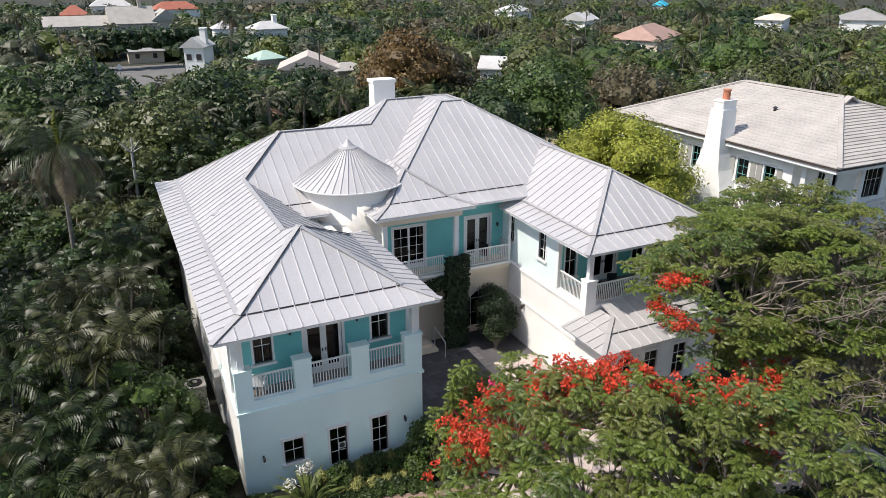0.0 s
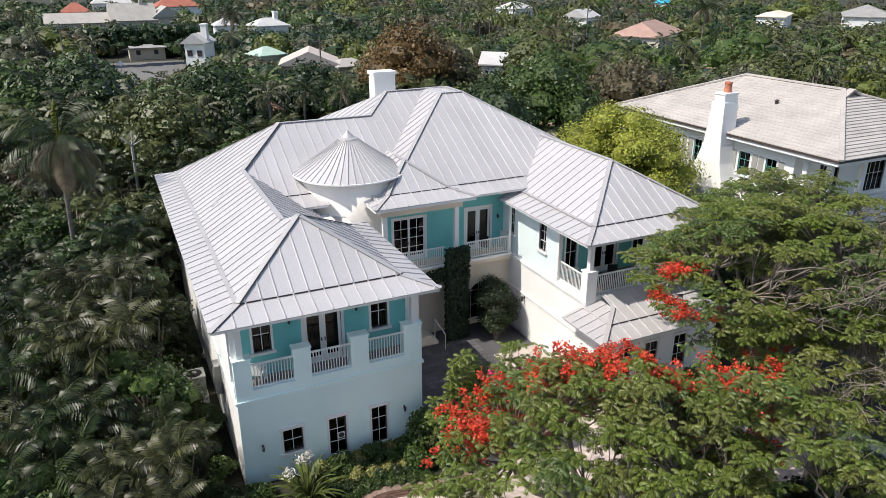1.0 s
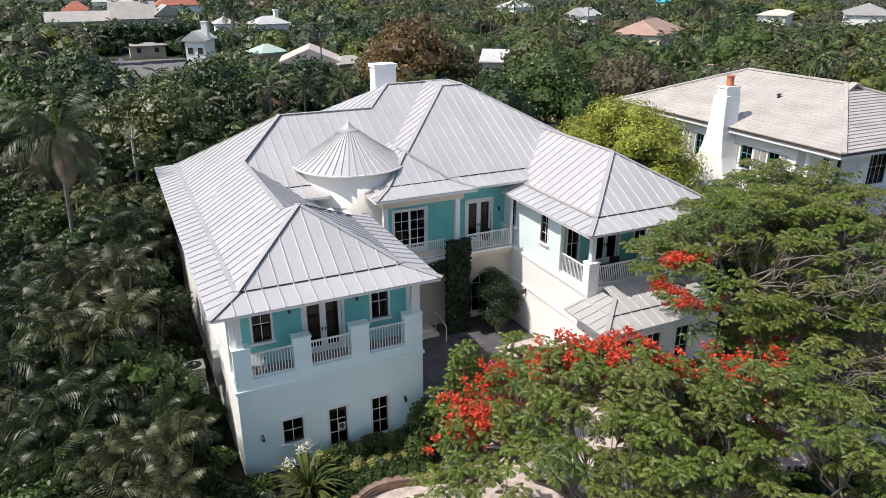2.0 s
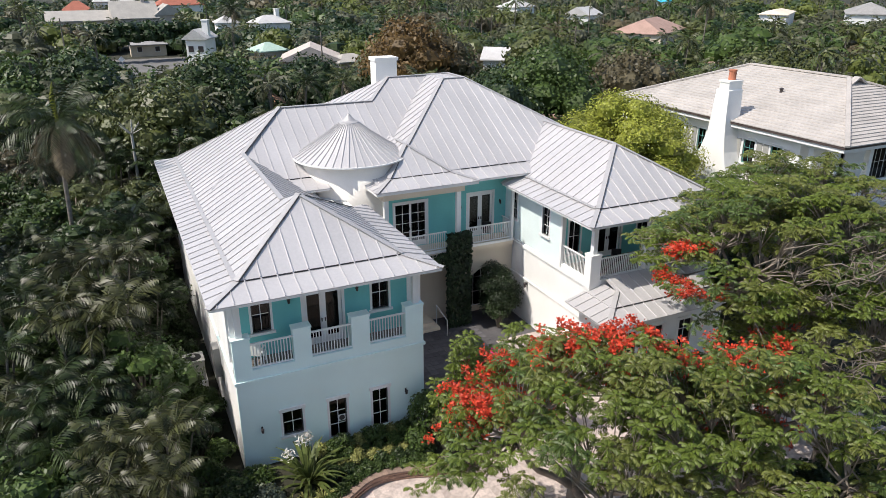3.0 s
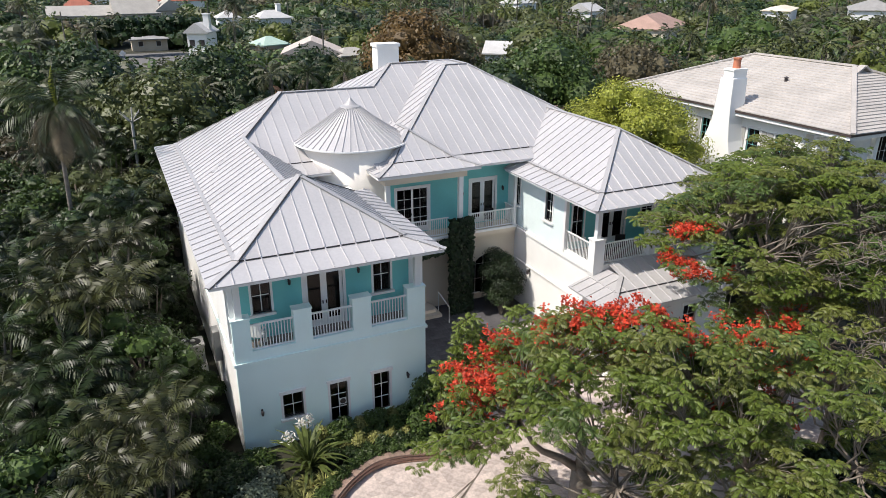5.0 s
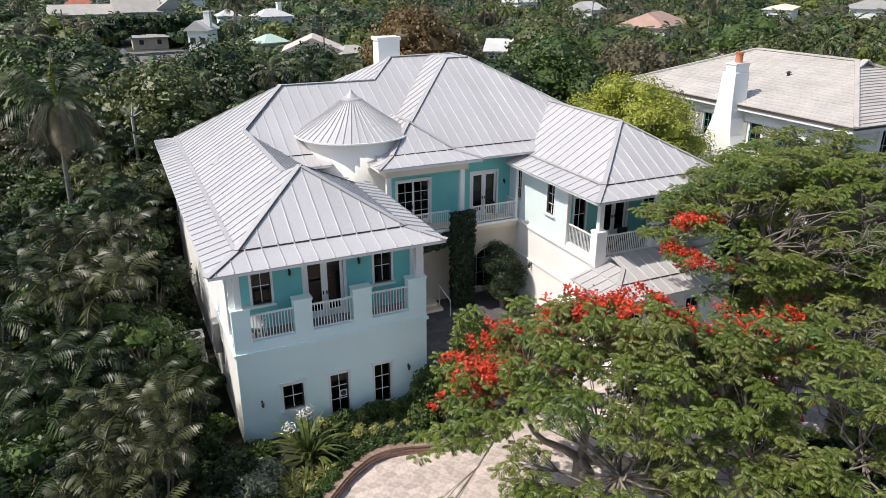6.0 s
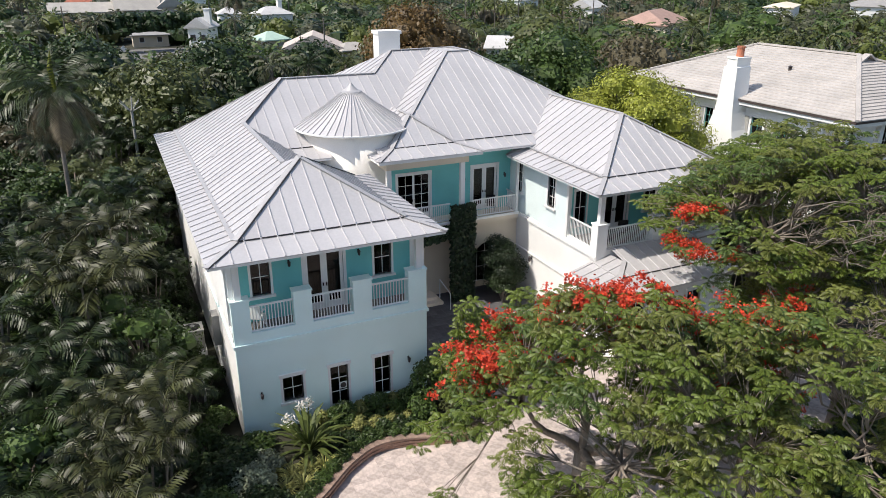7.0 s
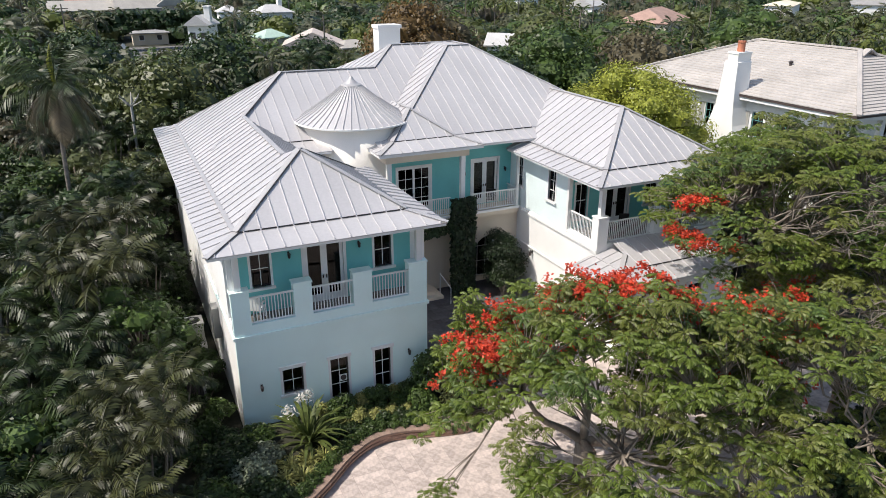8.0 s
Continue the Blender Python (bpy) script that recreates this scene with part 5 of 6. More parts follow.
for i in range(N):
    a, b = i / N, (i + 1) / N
    z0, z1 = EZ + (RZ - EZ) * a, EZ + (RZ - EZ) * b
    for side in range(4):
        c = Builder()
        if side == 0:
            p = [(ex0 + (RX - ex0) * a, ey0 + (ry0 - ey0) * a, z0), (ex0 + (RX - ex0) * a, ey1 + (ry1 - ey1) * a, z0), (ex0 + (RX - ex0) * b, ey1 + (ry1 - ey1) * b, z1), (ex0 + (RX - ex0) * b, ey0 + (ry0 - ey0) * b, z1)]
        elif side == 1:
            p = [(ex1 + (RX - ex1) * a, ey0 + (ry0 - ey0) * a, z0), (ex0 + (RX - ex0) * a, ey0 + (ry0 - ey0) * a, z0), (ex0 + (RX - ex0) * b, ey0 + (ry0 - ey0) * b, z1), (ex1 + (RX - ex1) * b, ey0 + (ry0 - ey0) * b, z1)]
        elif side == 2:
            p = [(ex0 + (RX - ex0) * a, ey1 + (ry1 - ey1) * a, z0), (ex1 + (RX - ex1) * a, ey1 + (ry1 - ey1) * a, z0), (ex1 + (RX - ex1) * b, ey1 + (ry1 - ey1) * b, z1), (ex0 + (RX - ex0) * b, ey1 + (ry1 - ey1) * b, z1)]
        else:
            p = [(ex1 + (RX - ex1) * a, ey1 + (ry1 - ey1) * a, z0), (ex1 + (RX - ex1) * a, ey0 + (ry0 - ey0) * a, z0), (ex1 + (RX - ex1) * b, ey0 + (ry0 - ey0) * b, z1), (ex1 + (RX - ex1) * b, ey1 + (ry1 - ey1) * b, z1)]
        p = [Vector(v) for v in p]
        p[0].z += 0.06
        p[1].z += 0.06
        q = [p[0] - Vector((0, 0, 0.06)), p[1] - Vector((0, 0, 0.06))]
        c.poly(p[::-1])
        c.poly([q[0], q[1], p[1], p[0]])
        part("tile_course", c, TILE, nroof)
for a, b in (((ex0, ey0, EZ), (RX, ry0, RZ)), ((RX, ry0, RZ), (RX, ry1, RZ)), ((ex0, ey1, EZ), (RX, ry1, RZ)), ((ex1, ey0, EZ), (RX, ry0, RZ))):
    part("hip_tile", Builder().bar(a, b, 0.3, 0.12, 0.03), TILE, nroof)
part("gablet", Builder().bar((RX - 1.3, 10.2, 9.7), (RX, 10.2, 10.5), 0.5, 0.12).bar((RX + 1.3, 10.2, 9.7), (RX, 10.2, 10.5), 0.5, 0.12), TILE, nroof)
g = Builder()
g.poly([(RX - 1.1, 10.35, 9.75), (RX + 1.1, 10.35, 9.75), (RX, 10.35, 10.4)])
part("gablet_vent", g, FRAME, nroof)
part("roof_vent", Builder().lathe(42.8, 13.5, ((0.12, 9.1), (0.12, 9.45), (0.2, 9.5), (0.05, 9.6)), 10), FRAME, nroof)
nch = Builder()
rings = ((12.0, 15.8, 36.8, GROUND), (12.2, 15.6, 36.9, 4.0), (12.7, 15.0, 37.0, 5.4), (12.95, 14.65, 37.1, 6.6), (13.1, 14.5, 37.15, 8.0), (13.2, 14.4, 37.2, 9.75), (13.3, 14.2, 37.25, 9.8), (13.3, 14.2, 37.25, 10.3))
for (a0, a1, ax, az), (b0, b1, bx, bz) in zip(rings, rings[1:]):
    lo = [(ax, a0, az), (38.5, a0, az), (38.5, a1, az), (ax, a1, az)]
    hi = [(bx, b0, bz), (38.5, b0, bz), (38.5, b1, bz), (bx, b1, bz)]
    for q in range(4):
        nch.poly([lo[q], lo[(q + 1) % 4], hi[(q + 1) % 4], hi[q]])
nch.box(37.2, 13.25, 10.3, 38.5, 14.25, 10.42)
nchm = part("chimney", nch, STUCCO, nb)
part("chimney_pot", Builder().lathe(37.95, 13.8, ((0.27, 10.42), (0.25, 11.0), (0.29, 11.04), (0.29, 11.14)), 14), TERRA, nchm)

# ---- distant houses ----
GREYROOF = material("grey_shingle_roof", (0.30, 0.29, 0.28), 0.85, 0, 0.12, 0.5, 4.0, 0.2)
PALEROOF = material("pale_grey_shingle_roof", (0.40, 0.375, 0.34), 0.85, 0, 0.1, 0.5, 4.0, 0.2)
WHITEROOF = material("white_tile_roof", (0.52, 0.51, 0.50), 0.8, 0, 0.08, 0.5, 4.0, 0.2)
PINKROOF = material("salmon_tile_roof", (0.40, 0.26, 0.21), 0.85, 0, 0.12, 0.5, 4.0, 0.2)
REDROOF = material("red_tile_roof", (0.38, 0.13, 0.085), 0.85, 0, 0.12, 0.5, 4.0, 0.2)
PINKWALL = material("pink_beige_stucco", (0.55, 0.47, 0.42), 0.85, 0, 0.08)
GREENROOF = material("pale_green_roof", (0.42, 0.56, 0.47), 0.7, 0, 0.08)
BLUEROOF = material("bright_blue_roof", (0.03, 0.42, 0.62), 0.6, 0, 0.08)
BROWNROOF = material("brown_wood_roof", (0.28, 0.16, 0.09), 0.85, 0, 0.15)
FAR, SEEN = [], [(7.0, 122.0, 3.5, 0.0), (6.5, 140.0, 6.0, 0.0)]


def far_house(x, y, w, d, eave, ridge, roofmat, wallmat, label, turn=0.0, storeys=1, hip=True, chimney=False):
    eave, ridge = eave - 1.0, ridge - 1.0
    ob = thing("distant_house", label, "house", pose(x, y, GROUND, 0, 0, turn))
    z0 = eave - GROUND
    part("wall", Builder().box(-w / 2, -d / 2, -0.3, w / 2, d / 2, z0), wallmat, ob)
    o, i = 0.5, (min(w, d) / 2 if hip else 0.0)
    zr = ridge - GROUND
    r = Builder()
    x0, x1, y0, y1 = -w / 2 - o, w / 2 + o, -d / 2 - o, d / 2 + o
    if w >= d:
        a, b = (x0 + i, 0, zr), (x1 - i, 0, zr)
        r.poly([(x0, y0, z0), (x1, y0, z0), b, a])
        r.poly([(x1, y1, z0), (x0, y1, z0), a, b])
        r.poly([(x0, y1, z0), (x0, y0, z0), a])
        r.poly([(x1, y0, z0), (x1, y1, z0), b])
    else:
        a, b = (0, y0 + i, zr), (0, y1 - i, zr)
        r.poly([(x0, y1, z0), (x0, y0, z0), a, b])
        r.poly([(x1, y0, z0), (x1, y1, z0), b, a])
        r.poly([(x0, y0, z0), (x1, y0, z0), a])
        r.poly([(x1, y1, z0), (x0, y1, z0), b])
    r.poly([(x0, y0, z0), (x0, y1, z0), (x1, y1, z0), (x1, y0, z0)])
    r.box(x0, y0, z0 - 0.2, x1, y1, z0 - 0.01)
    part("roof", r, roofmat, ob)
    n = max(2, int(w / 3.2))
    for s in range(storeys):
        for k in range(n):
            wx = -w / 2 + (k + 0.5) * w / n
            zz = 1.0 + s * (z0 / storeys)
            wn_ = part("window", Builder().box(wx - 0.6, -d / 2 - 0.06, zz, wx + 0.6, -d / 2 - 0.01, zz + 1.3), TRIM, ob)
            part("pane", Builder().box(wx - 0.5, -d / 2 - 0.09, zz + 0.1, wx + 0.5, -d / 2 - 0.06, zz + 1.2), FRAME, wn_)
    if chimney:
        part("chimney", Builder().box(w * 0.2, -0.6, z0, w * 0.2 + 1.1, 0.6, zr + 1.4).box(w * 0.2 - 0.12, -0.7, zr + 1.4, w * 0.2 + 1.22, 0.7, zr + 1.6), wallmat, ob)
    FAR.append((x, y, max(w, d) / 2 + 2))
    SEEN.append((x, y, max(w, d) / 2, eave - 0.8))
    return ob


far_house(-7, 236, 18, 11, 4.8, 7.6, PALEROOF, PINKWALL, "long low beige house with a pale grey shingle roof", 4, hip=False)
far_house(9, 236, 13, 12, 5.2, 10.2, PALEROOF, PINKWALL, "beige house with a pale grey roof and a chimney", 4, hip=False, chimney=True)
far_house(19, 236, 8, 10, 6.0, 9.2, PALEROOF, PINKWALL, "low beige wing with a pale grey roof", 4, hip=False)
far_house(-8, 290, 10, 9, 5.5, 8.8, REDROOF, STUCCO, "white house with a red tiled roof", 0)
far_house(5.5, 305, 15, 10, 8.0, 11.5, WHITEROOF, STUCCO, "white house with a white tiled roof", 0)
far_house(28, 288, 17, 9, 7.0, 9.8, REDROOF, STUCCO, "house with an orange-red tiled roof", 8)
far_house(15.2, 124, 3.8, 5.4, 7.0, 8.7, WHITEROOF, STUCCO, "small white two-storey cottage with a white roof", -28, 2, False, True)
far_house(8.0, 168, 8, 6, 2.6, 3.1, GREYROOF, CREAM, "low cream garage beside the street", 0)
far_house(30, 186, 5.5, 6, 6.0, 7.8, WHITEROOF, STUCCO, "white house with a pale roof behind a palm", 0)
far_house(40.5, 180, 9, 7, 6.0, 7.9, WHITEROOF, STUCCO, "white house with a white roof among palms", 10, chimney=True)
far_house(26.6, 118, 5.0, 5.0, 4.8, 6.2, GREENROOF, PINKWALL, "small house with a pale green roof", 20)
far_house(31.3, 104, 9.5, 10, 4.6, 6.8, PINKWALL, PINKWALL, "pinkish beige gabled house with a low parapet", -16, 1, False)
far_house(37.0, 100, 6.0, 5, 4.2, 5.3, PALEROOF, PINKWALL, "pale grey roofed annexe of a beige house", 12)
far_house(60, 84, 5, 7, 5.0, 6.8, WHITEROOF, STUCCO, "white house with curved white gables among trees", 50, 1, False)
far_house(64, 86, 6, 6, 4.6, 6.4, WHITEROOF, STUCCO, "white gabled wing of a house among trees", 20, 1, False)
far_house(125, 124, 24, 12, 5.0, 8.0, PINKROOF, CREAM, "house with a broad salmon tiled hip roof", 35)
far_house(200, 118, 24, 12, 8.0, 10.6, GREYROOF, STUCCO, "large white modern two-storey house", 38, 2)
far_house(94, 69, 5.5, 5, 4.4, 6.2, PINKROOF, PALE, "small pale turquoise house with a pink roof", 30)
far_house(146, 226, 12, 9, 6.5, 9.0, WHITEROOF, STUCCO, "white house with curved gables in the distance", 25, 2)
far_house(136, 168, 10, 8, 6.5, 8.8, WHITEROOF, STUCCO, "white gabled house in the distance", 30, 2, False)
far_house(200, 150, 26, 8, 6.5, 7.5, CREAM, STUCCO, "long pale flat-roofed house in the distance", 35)
far_house(42.5, 42, 5.0, 4.0, 4.2, 5.6, PINKROOF, CREAM, "small outbuilding with a salmon tiled roof", 30)
far_house(14.0, 58, 1.8, 1.8, 4.9, 5.8, BROWNROOF, BROWNROOF, "small brown wooden hut roof among palms", 5)
far_house(263, 275, 14, 6, 5.0, 7.2, BLUEROOF, STUCCO, "distant building with a bright blue roof", 40)

lawn = Builder()
lawn.poly([(11.2, 112, GROUND - 0.01), (17, 112, GROUND - 0.01), (18, 136, GROUND - 0.01), (13.5, 136, GROUND - 0.01), (11.6, 130, GROUND - 0.01)])
tagged(part("lawn", lawn, material("clipped_grass", (0.10, 0.12, 0.035), 0.9, 0, 0.2, 0.3, 5.0, 0.4)), "clipped green grass at the street corner", "lawn", kind="structure")
road = Builder()
road.poly([(1.5, 108, GROUND - 0.02), (10.0, 108, GROUND - 0.02), (10.5, 135, GROUND - 0.02), (16, 150, GROUND - 0.02), (16, 160, GROUND - 0.02), (-6, 160, GROUND - 0.02), (-6, 150, GROUND - 0.02), (0, 140, GROUND - 0.02)])
tagged(part("road", road, material("worn_asphalt", (0.16, 0.155, 0.15), 0.9, 0, 0.1, 0.3, 3.0, 0.2)), "worn grey asphalt street corner", "road", kind="structure")
sign = thing("street_sign", "diamond street sign on a thin post", "sign", pose(1.0, 136, GROUND))
part("post", Builder().box(-0.05, -0.05, 0, 0.05, 0.05, 2.2), GREY, sign)
part("plate", Builder().box(-0.45, -0.02, -0.45, 0.45, 0.02, 0.45, pose(0, -0.08, 2.5, 0, 45, 0)), TRIM, sign)
for i, (x, y, h) in enumerate(((-8.5, 128, 11), (49, 96, 10.5), (74, 84, 10), (148, 128, 11), (30, 92, 10))):
    pl = thing("utility_pole", "weathered wooden utility pole with a crossarm", "pole", pose(x, y, GROUND), "utility poles")
    part("post", Builder().tube([(0, 0, 0), (0, 0, h)], [0.16, 0.11], 7), BARK, pl)
    part("crossarm", Builder().box(-1.1, -0.06, h - 0.9, 1.1, 0.06, h - 0.75), BARK, pl)

# ---- trees round about ----
CAMX, CAMY = -2.8, -24.4


def free(x, y, r):
    if -1.4 - r * 0.55 < x < 26.2 + r * 0.5 and -3.0 < y < 22.8 + r * 0.4:
        return False
    if x > -2.2 and y < 0:
        return False
    if 36.6 - r * 0.6 < x < 56 and 3 < y < 27:
        return False
    if 0.5 - r < x < 11.5 + r and 104 < y < 163:
        return False
    return all((x - a) ** 2 + (y - b) ** 2 > (c + r * 0.4) ** 2 for a, b, c in FAR)


def in_view(x, y, m=3.0):
    dy = y - CAMY
    return x > CAMX - math.tan(radians(8.5)) * dy - m and x < CAMX + math.tan(radians(58.5)) * dy + m


def sight(x, y, h=6.5):
    """How much lower a tree of height h must stay so that a house or the street behind it shows."""
    d, a = math.hypot(x - CAMX, y - CAMY), math.atan2(x - CAMX, y - CAMY)
    k = 1.0
    for hx, hy, r, top in SEEN:
        hd, ha = math.hypot(hx - CAMX, hy - CAMY), math.atan2(hx - CAMX, hy - CAMY)
        if hd * 0.35 < d < hd and abs(a - ha) < (r + 1.5) / hd:
            k = min(k, max(0.3, (17.5 - (17.5 - top) * d / hd - GROUND) / h))
    return k


protos = [
    (areca, ("areca_palm", "bushy green areca palm clump in dense planting", 5.0, 7, 3, None, 10)),
    (areca, ("areca_palm", "tall areca palm clump with olive fronds", 6.2, 8, 5, LEAF_OLIVE, 10)),
    (areca, ("areca_palm", "dense dark areca palm clump", 5.6, 8, 6, LEAF_PALM, 10)),
    (broadleaf, ("broadleaf_tree", "dark green broadleaf tree in dense planting", LEAF_DARK, 6.0, 2.9, 118, 0.27, 22, 21)),
    (broadleaf, ("broadleaf_tree", "green broadleaf tree with a rounded crown", LEAF_MID, 6.5, 3.1, 118, 0.26, 24, 22)),
    (broadleaf, ("broadleaf_tree", "olive broadleaf tree with fine leaves", LEAF_OLIVE, 6.0, 2.9, 118, 0.21, 24, 23)),
    (broadleaf, ("broadleaf_tree", "brownish dry-leaved tree with a dense crown", LEAF_BROWN, 6.6, 3.2, 118, 0.24, 24, 24)),
    (palm, ("coconut_palm", "coconut palm with arching green fronds", 7.0, 16, 2.7, 31)),
    (palm, ("coconut_palm", "slender palm with drooping olive fronds", 6.0, 14, 2.3, 32, -0.4, 20, LEAF_OLIVE)),
]
protos += [
    (areca, ("areca_palm", "feathery green areca palm clump beside the house", 5.2, 8, 13, None, 16, 1.75)),
    (areca, ("areca_palm", "feathery olive areca palm clump beside the house", 5.8, 7, 14, LEAF_PALM_OLIVE, 16, 1.75)),
    (broadleaf, ("broadleaf_tree", "small-leaved dark green tree beside the house", LEAF_DARK, 6.0, 2.6, 150, 0.18, 22, 25)),
    (broadleaf, ("broadleaf_tree", "small-leaved bright green tree beside the house", LEAF_MID, 6.2, 2.6, 150, 0.18, 22, 26)),
]
made = {}


def plant(k, x, y, s, turn):
    m = pose(x, y, GROUND, 0, 0, turn)
    if k not in made:
        f, a = protos[k]
        made[k] = f(*a)
        made[k].matrix_basis = m
        made[k].scale = (s, s, s)
        return
    c = copy_thing(made[k], m)
    c.scale = (s, s, s)


pick = random.Random(5)
spots = []
near = 84.0
y = -10.0
while y < 110:
    d = max(18.0, y - CAMY)
    gap = 2.15 if y < 26 else 3.2 + (y - 26) * 0.02
    x = CAMX - math.tan(radians(8.5)) * d - 4
    xe = CAMX + math.tan(radians(58.5)) * d + 4
    while x < xe:
        px, py = x + pick.uniform(-0.45, 0.45) * gap, y + pick.uniform(-0.45, 0.45) * gap
        if math.hypot(px - CAMX, py - CAMY) < near and in_view(px, py) and free(px, py, 2.2):
            spots.append((px, py))
        x += gap * 1.15
    y += gap
for px, py in spots:
    z = noise.noise(Vector((px * 0.07, py * 0.07, 3.1)))
    left = px < -1 and py < 24
    if left:
        k = pick.choice((9, 9, 9, 10, 10, 9, 11, 12, 9))
        if py > 8 and pick.random() < 0.4:
            k = pick.choice((11, 12, 12))
    elif z > 0.12:
        k = pick.choice((3, 3, 4, 4, 5, 6))
    elif z < -0.18:
        k = pick.choice((0, 1, 2, 7, 8, 8, 0))
    else:
        k = pick.choice((3, 4, 5, 0, 2, 7, 8))
    s = pick.uniform(0.75, 1.12) * (1.2 if py > 34 else 1.0)
    s *= sight(px, py, 6.6 * s)
    if px > 26 and py < 14:
        s *= 0.85
    if left and py < -3:
        s *= 0.8
    if left and px > -3.2 and px < -2.3 and py < 9:
        s *= 0.8
    elif left and px > -2.3 and py < 9:
        s *= 0.42
        if pick.random() < 0.5:
            continue
    plant(k, px, py, s, pick.uniform(0, 360))

# single trees that stand out
bigpalm = palm("coconut_palm", "tall coconut palm with drooping browned lower fronds", 10.9, 20, 3.9, 41, 0.4, 38, None, 20, 0.8)
part("spear_leaf", Builder().tube([(0.4, 0.1, 10.9), (0.35, 0.1, 12.2), (0.5, 0.15, 13.1)], [0.12, 0.16, 0.02], 6), LEAF_YELLOW, bigpalm, "yellow unopened spear leaf")
bigpalm.matrix_basis = pose(-5.9, 21.0, GROUND)
deadpalm = thing("dead_palm", "bare grey dead palm stump with short broken ribs", "palm", pose(-1.6, 34.0, GROUND))
dpb = Builder().tube([(0, 0, 0), (0.1, 0, 7.4)], [0.14, 0.1], 7)
for i in range(9):
    dpb.tube([(0.1, 0, 7.3), (0.1 + 0.8 * math.cos(i * 0.7), 0.8 * math.sin(i * 0.7), 7.7 + 0.3 * (i % 3))], [0.05, 0.03], 4)
part("trunk", dpb, material("bleached_wood", (0.42, 0.40, 0.37), 0.9), deadpalm)
yt = broadleaf("yellow_green_tree", "bright yellow-green broadleaf tree behind the house", LEAF_YELLOW, 11.6, 5.8, 190, 0.2, 56, 51, 0.4)
yt.matrix_basis = pose(30.6, 16.2, GROUND)
yb = broadleaf("yellow_green_tree", "low yellow-green tree among dark palms", LEAF_YELLOW, 6.0, 2.0, 90, 0.22, 16, 52, 0.55)
yb.matrix_basis = pose(-6.6, 12.5, GROUND)
rp = palm("palm", "tall palm with hanging dry fronds in the distance", 13.5, 22, 4.0, 42, 0.3, 26, None, 14, 0.8)
rp.matrix_basis = pose(104, 84, GROUND)
lp = palm("palm", "palm with hanging dry fronds beside the white cottage", 12.5, 22, 3.6, 43, 0.3, 26, None, 12, 0.8)
lp.matrix_basis = pose(21, 122, GROUND)

# ---- far woods ----
r = np.random.default_rng(99)
sets = {"deep": [], "dark": [], "mid": [], "olive": [], "grey": [], "brown": [], "rust": [], "bright": []}


def dome(x, y, top, rad, key, lumps=9, thin=1.0):
    """One broad crown: overlapping leafy domes that reach down to the undergrowth."""
    dd = math.hypot(x - CAMX, y - CAMY)
    ls = 0.06 + dd * 0.0028
    for j in range(lumps):
        a2, q = j * 2.4 + x, math.sqrt((j + 0.2) / lumps)
        rr = rad * r.uniform(0.36, 0.52)
        c = np.array([x + math.cos(a2) * q * rad * 0.75, y + math.sin(a2) * q * rad * 0.75, GROUND + top * (1 - 0.38 * q * q) * r.uniform(0.94, 1.02) - rr * 0.85])
        sets[key].append(hull_quads(c, rr * (0.66 if dd < 110 else 0.8), 0.9, r))
        k = int((3.6 if dd < 110 else 2.9) * thin * rr * rr / (ls * ls))
        n3 = r.normal(0, 1, (k, 3))
        n3 /= np.linalg.norm(n3, axis=1, keepdims=True)
        n3[:, 2] = np.abs(n3[:, 2]) - 0.35 * (r.random(k) < 0.5)
        p = c + n3 * rr * r.uniform(0.88, 1.12, (k, 1)) * np.array([1, 1, 0.9])
        sets[key].append(leaf_quads(p, n3 + np.array([0, 0, 0.3]), ls * 1.5, ls * 0.95, 0.5, r))


def far_palm(x, y, h, key, flen=2.8):
    """A palm far off: trunk and a head of feathery arching fronds."""
    top = np.array([x, y, GROUND + h])
    for sx, sy in ((0.14, 0), (0, 0.14)):
        w = np.array([sx, sy, 0])
        base = np.array([x, y, GROUND])
        trunks.append(np.stack([base - w, base + w, top + w, top - w])[None])
    for j in range(13):
        sets[key].append(frond_quads(top, j * 2.4 + x, 1.15 - 0.13 * j + r.uniform(-0.15, 0.15), flen * r.uniform(0.85, 1.15), 1.25, 6, 0.24 * flen, r))


trunks = []
TONES = ("deep", "dark", "mid", "olive", "grey", "brown", "bright")
d = near - 3
while d < 420:
    gap = 6.6 + (d - near) * 0.024
    a = radians(-9.5)
    while a < radians(59.5):
        dd = d + r.uniform(-0.5, 0.5) * gap
        aa = a + r.uniform(-0.5, 0.5) * gap / d
        x, y = CAMX + dd * math.sin(aa), CAMY + dd * math.cos(aa)
        a += gap / d
        if not free(x, y, 2.5):
            continue
        z = noise.noise(Vector((x * 0.035, y * 0.035, 7.7)))
        h = r.uniform(5.5, 8.6) * (1 + 0.35 * z)
        h *= sight(x, y, h)
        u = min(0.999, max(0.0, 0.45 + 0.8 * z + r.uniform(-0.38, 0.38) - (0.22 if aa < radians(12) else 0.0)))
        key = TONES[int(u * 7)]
        if r.random() < (0.16 if aa < radians(33) else 0.34) and h > 4.5:
            far_palm(x, y, min(h * 1.35, 11.0) if sight(x, y, 11.0) > 0.9 else h, ("olive", "grey", "mid")[int(r.integers(0, 3))], 2.3 + d * 0.003)
            dome(x, y, h * 0.6, gap * 0.62, key, 4, 0.8)
        else:
            dome(x, y, h, gap * r.uniform(0.62, 0.85), key, 5)
    d += gap * 0.95
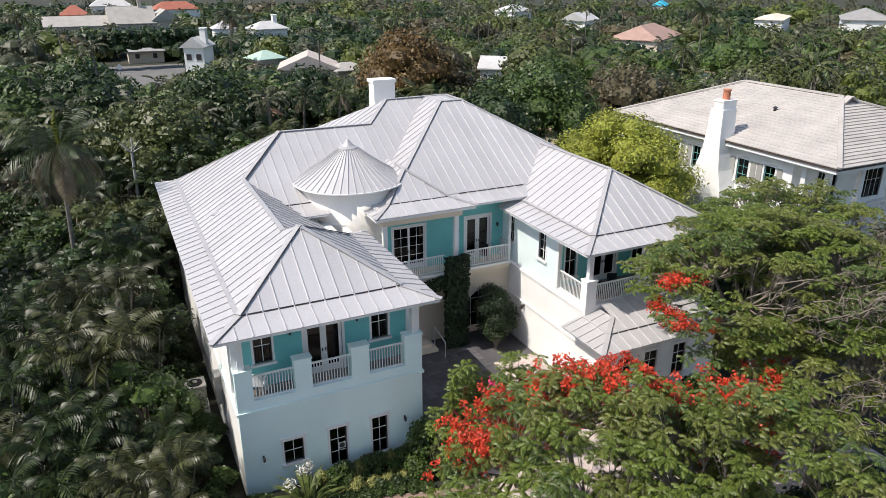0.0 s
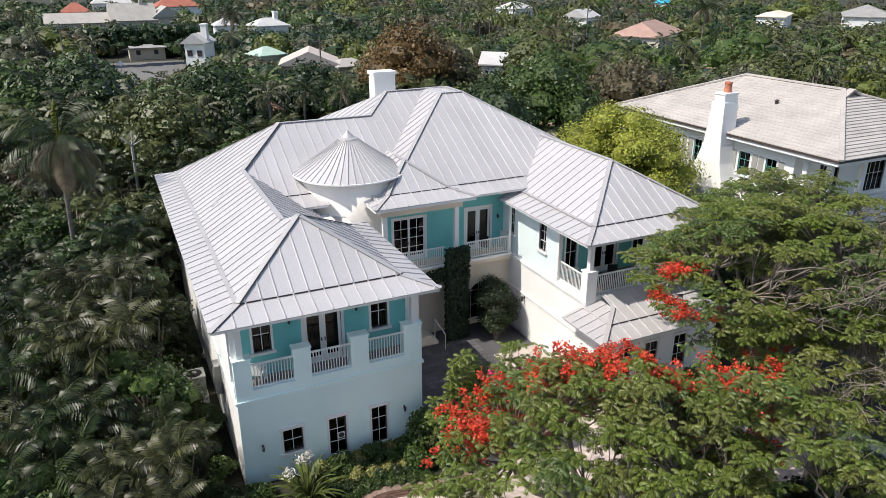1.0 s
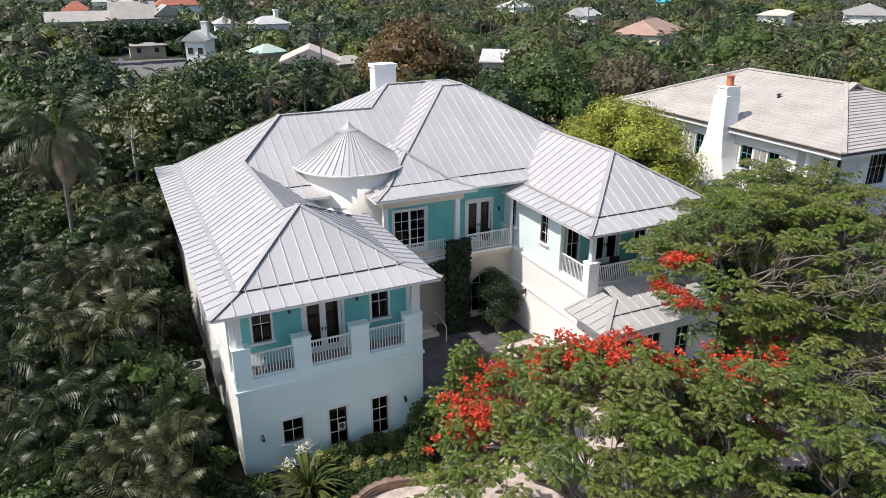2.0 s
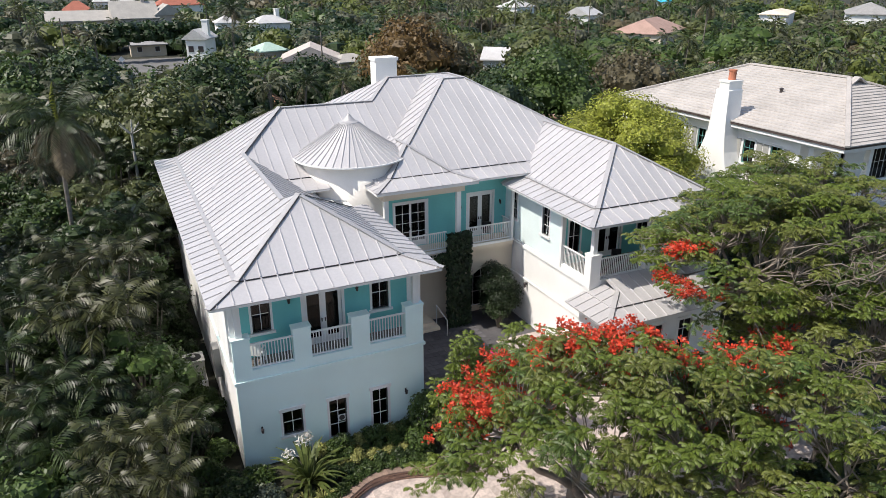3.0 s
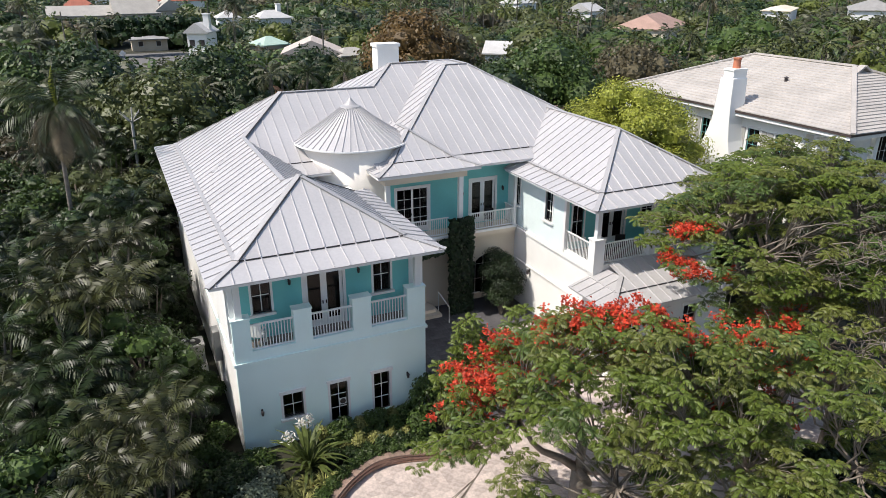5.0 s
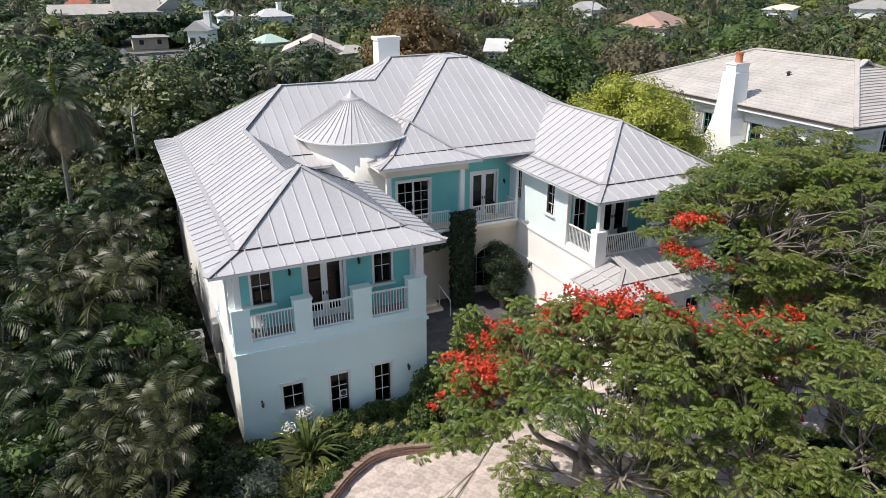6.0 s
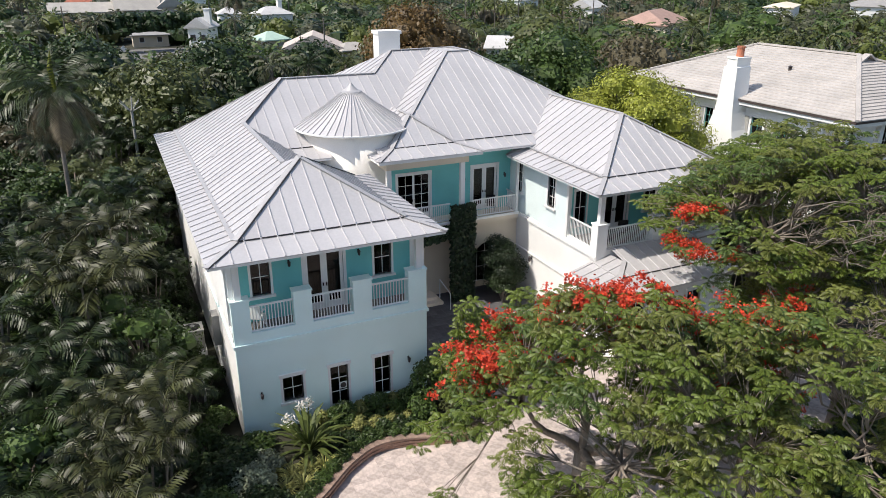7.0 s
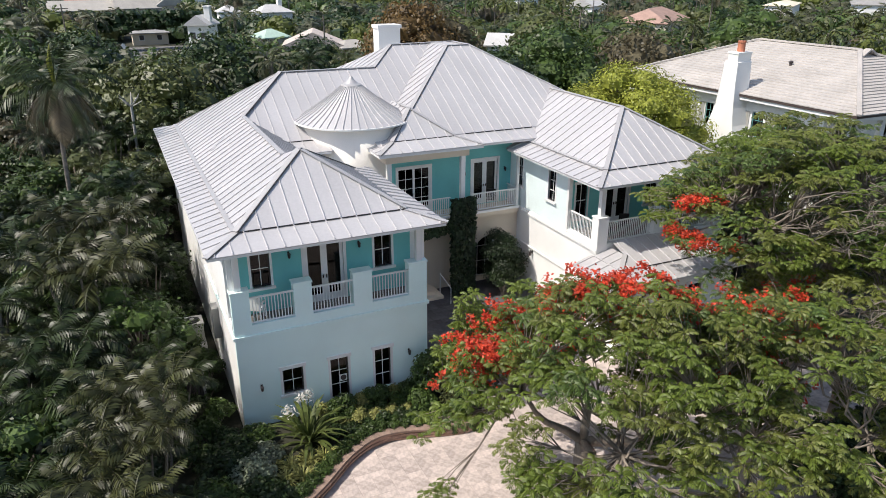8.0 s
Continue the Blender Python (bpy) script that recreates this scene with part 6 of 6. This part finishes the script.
# the crowns that stand out behind the house, and the clipped hedge before the long low house
for x, y, top, rad, key in ((7.2, 52.0, 11.4, 6.4, "dark"), (9.0, 62.0, 10.4, 5.6, "mid"), (-5.5, 58.0, 11.4, 6.8, "dark"), (-10.5, 54.0, 10.4, 5.0, "mid"), (1.5, 38.5, 10.6, 4.6, "olive"), (-1.5, 42.0, 10.4, 4.2, "olive"),
                            (34.5, 66.0, 13.6, 6.8, "rust"), (40.0, 68.0, 12.0, 5.2, "brown"), (48.5, 37.5, 11.8, 6.0, "brown"), (36.0, 34.5, 12.4, 6.4, "mid"), (31.0, 37.0, 10.6, 4.6, "dark"),
                            (27.5, 29.0, 10.8, 4.2, "dark"), (66.0, 35.0, 11.6, 6.4, "olive"), (73.0, 38.0, 11.2, 6.0, "olive"), (60.0, 33.0, 10.6, 5.0, "grey"), (84.0, 55.0, 12.2, 6.4, "mid"),
                            (58.5, 70.0, 11.4, 7.0, "olive"), (67.0, 66.0, 10.4, 5.6, "mid"), (29.5, 125.0, 8.6, 5.2, "bright"), (52.0, 58.0, 10.4, 5.4, "mid"), (22.0, 70.0, 9.4, 5.0, "deep"), (-13.0, 74.0, 10.0, 5.5, "deep")):
    dome(x, y, top, rad, key, 13)
for i in range(13):
    dome(-14 + 2.6 * i, 152 + 0.3 * i, 8.8, 3.4, "deep", 5)
for i in range(26):
    far_palm(*((-8.5 + 1.9 * i + r.uniform(-1, 1), 40 + (i * 7) % 22) if i < 13 else (70 + 7.5 * (i - 13), 120 + (i * 37) % 60)), r.uniform(7.5, 9.0) if i < 13 else r.uniform(10, 13.0), ("olive", "grey", "mid")[i % 3], 2.6 if i < 13 else 3.4)
LEAF_RUST = leaf("rusty_brown_leaf", (0.15, 0.095, 0.035), 0.35)
LEAF_FRESH = leaf("fresh_green_leaf", (0.125, 0.15, 0.035), 0.35)
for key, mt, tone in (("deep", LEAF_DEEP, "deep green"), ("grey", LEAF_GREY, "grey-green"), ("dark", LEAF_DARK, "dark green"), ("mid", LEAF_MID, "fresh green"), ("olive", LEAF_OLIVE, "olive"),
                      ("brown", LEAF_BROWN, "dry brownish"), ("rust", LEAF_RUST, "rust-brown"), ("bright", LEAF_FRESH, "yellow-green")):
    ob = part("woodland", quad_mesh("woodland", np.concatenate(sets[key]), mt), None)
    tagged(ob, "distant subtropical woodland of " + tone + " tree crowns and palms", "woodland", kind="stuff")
ob = part("woodland_trunks", quad_mesh("woodland_trunks", np.concatenate(trunks), PALMBARK), None)
tagged(ob, "slender grey trunks of distant palms", "woodland", kind="stuff")
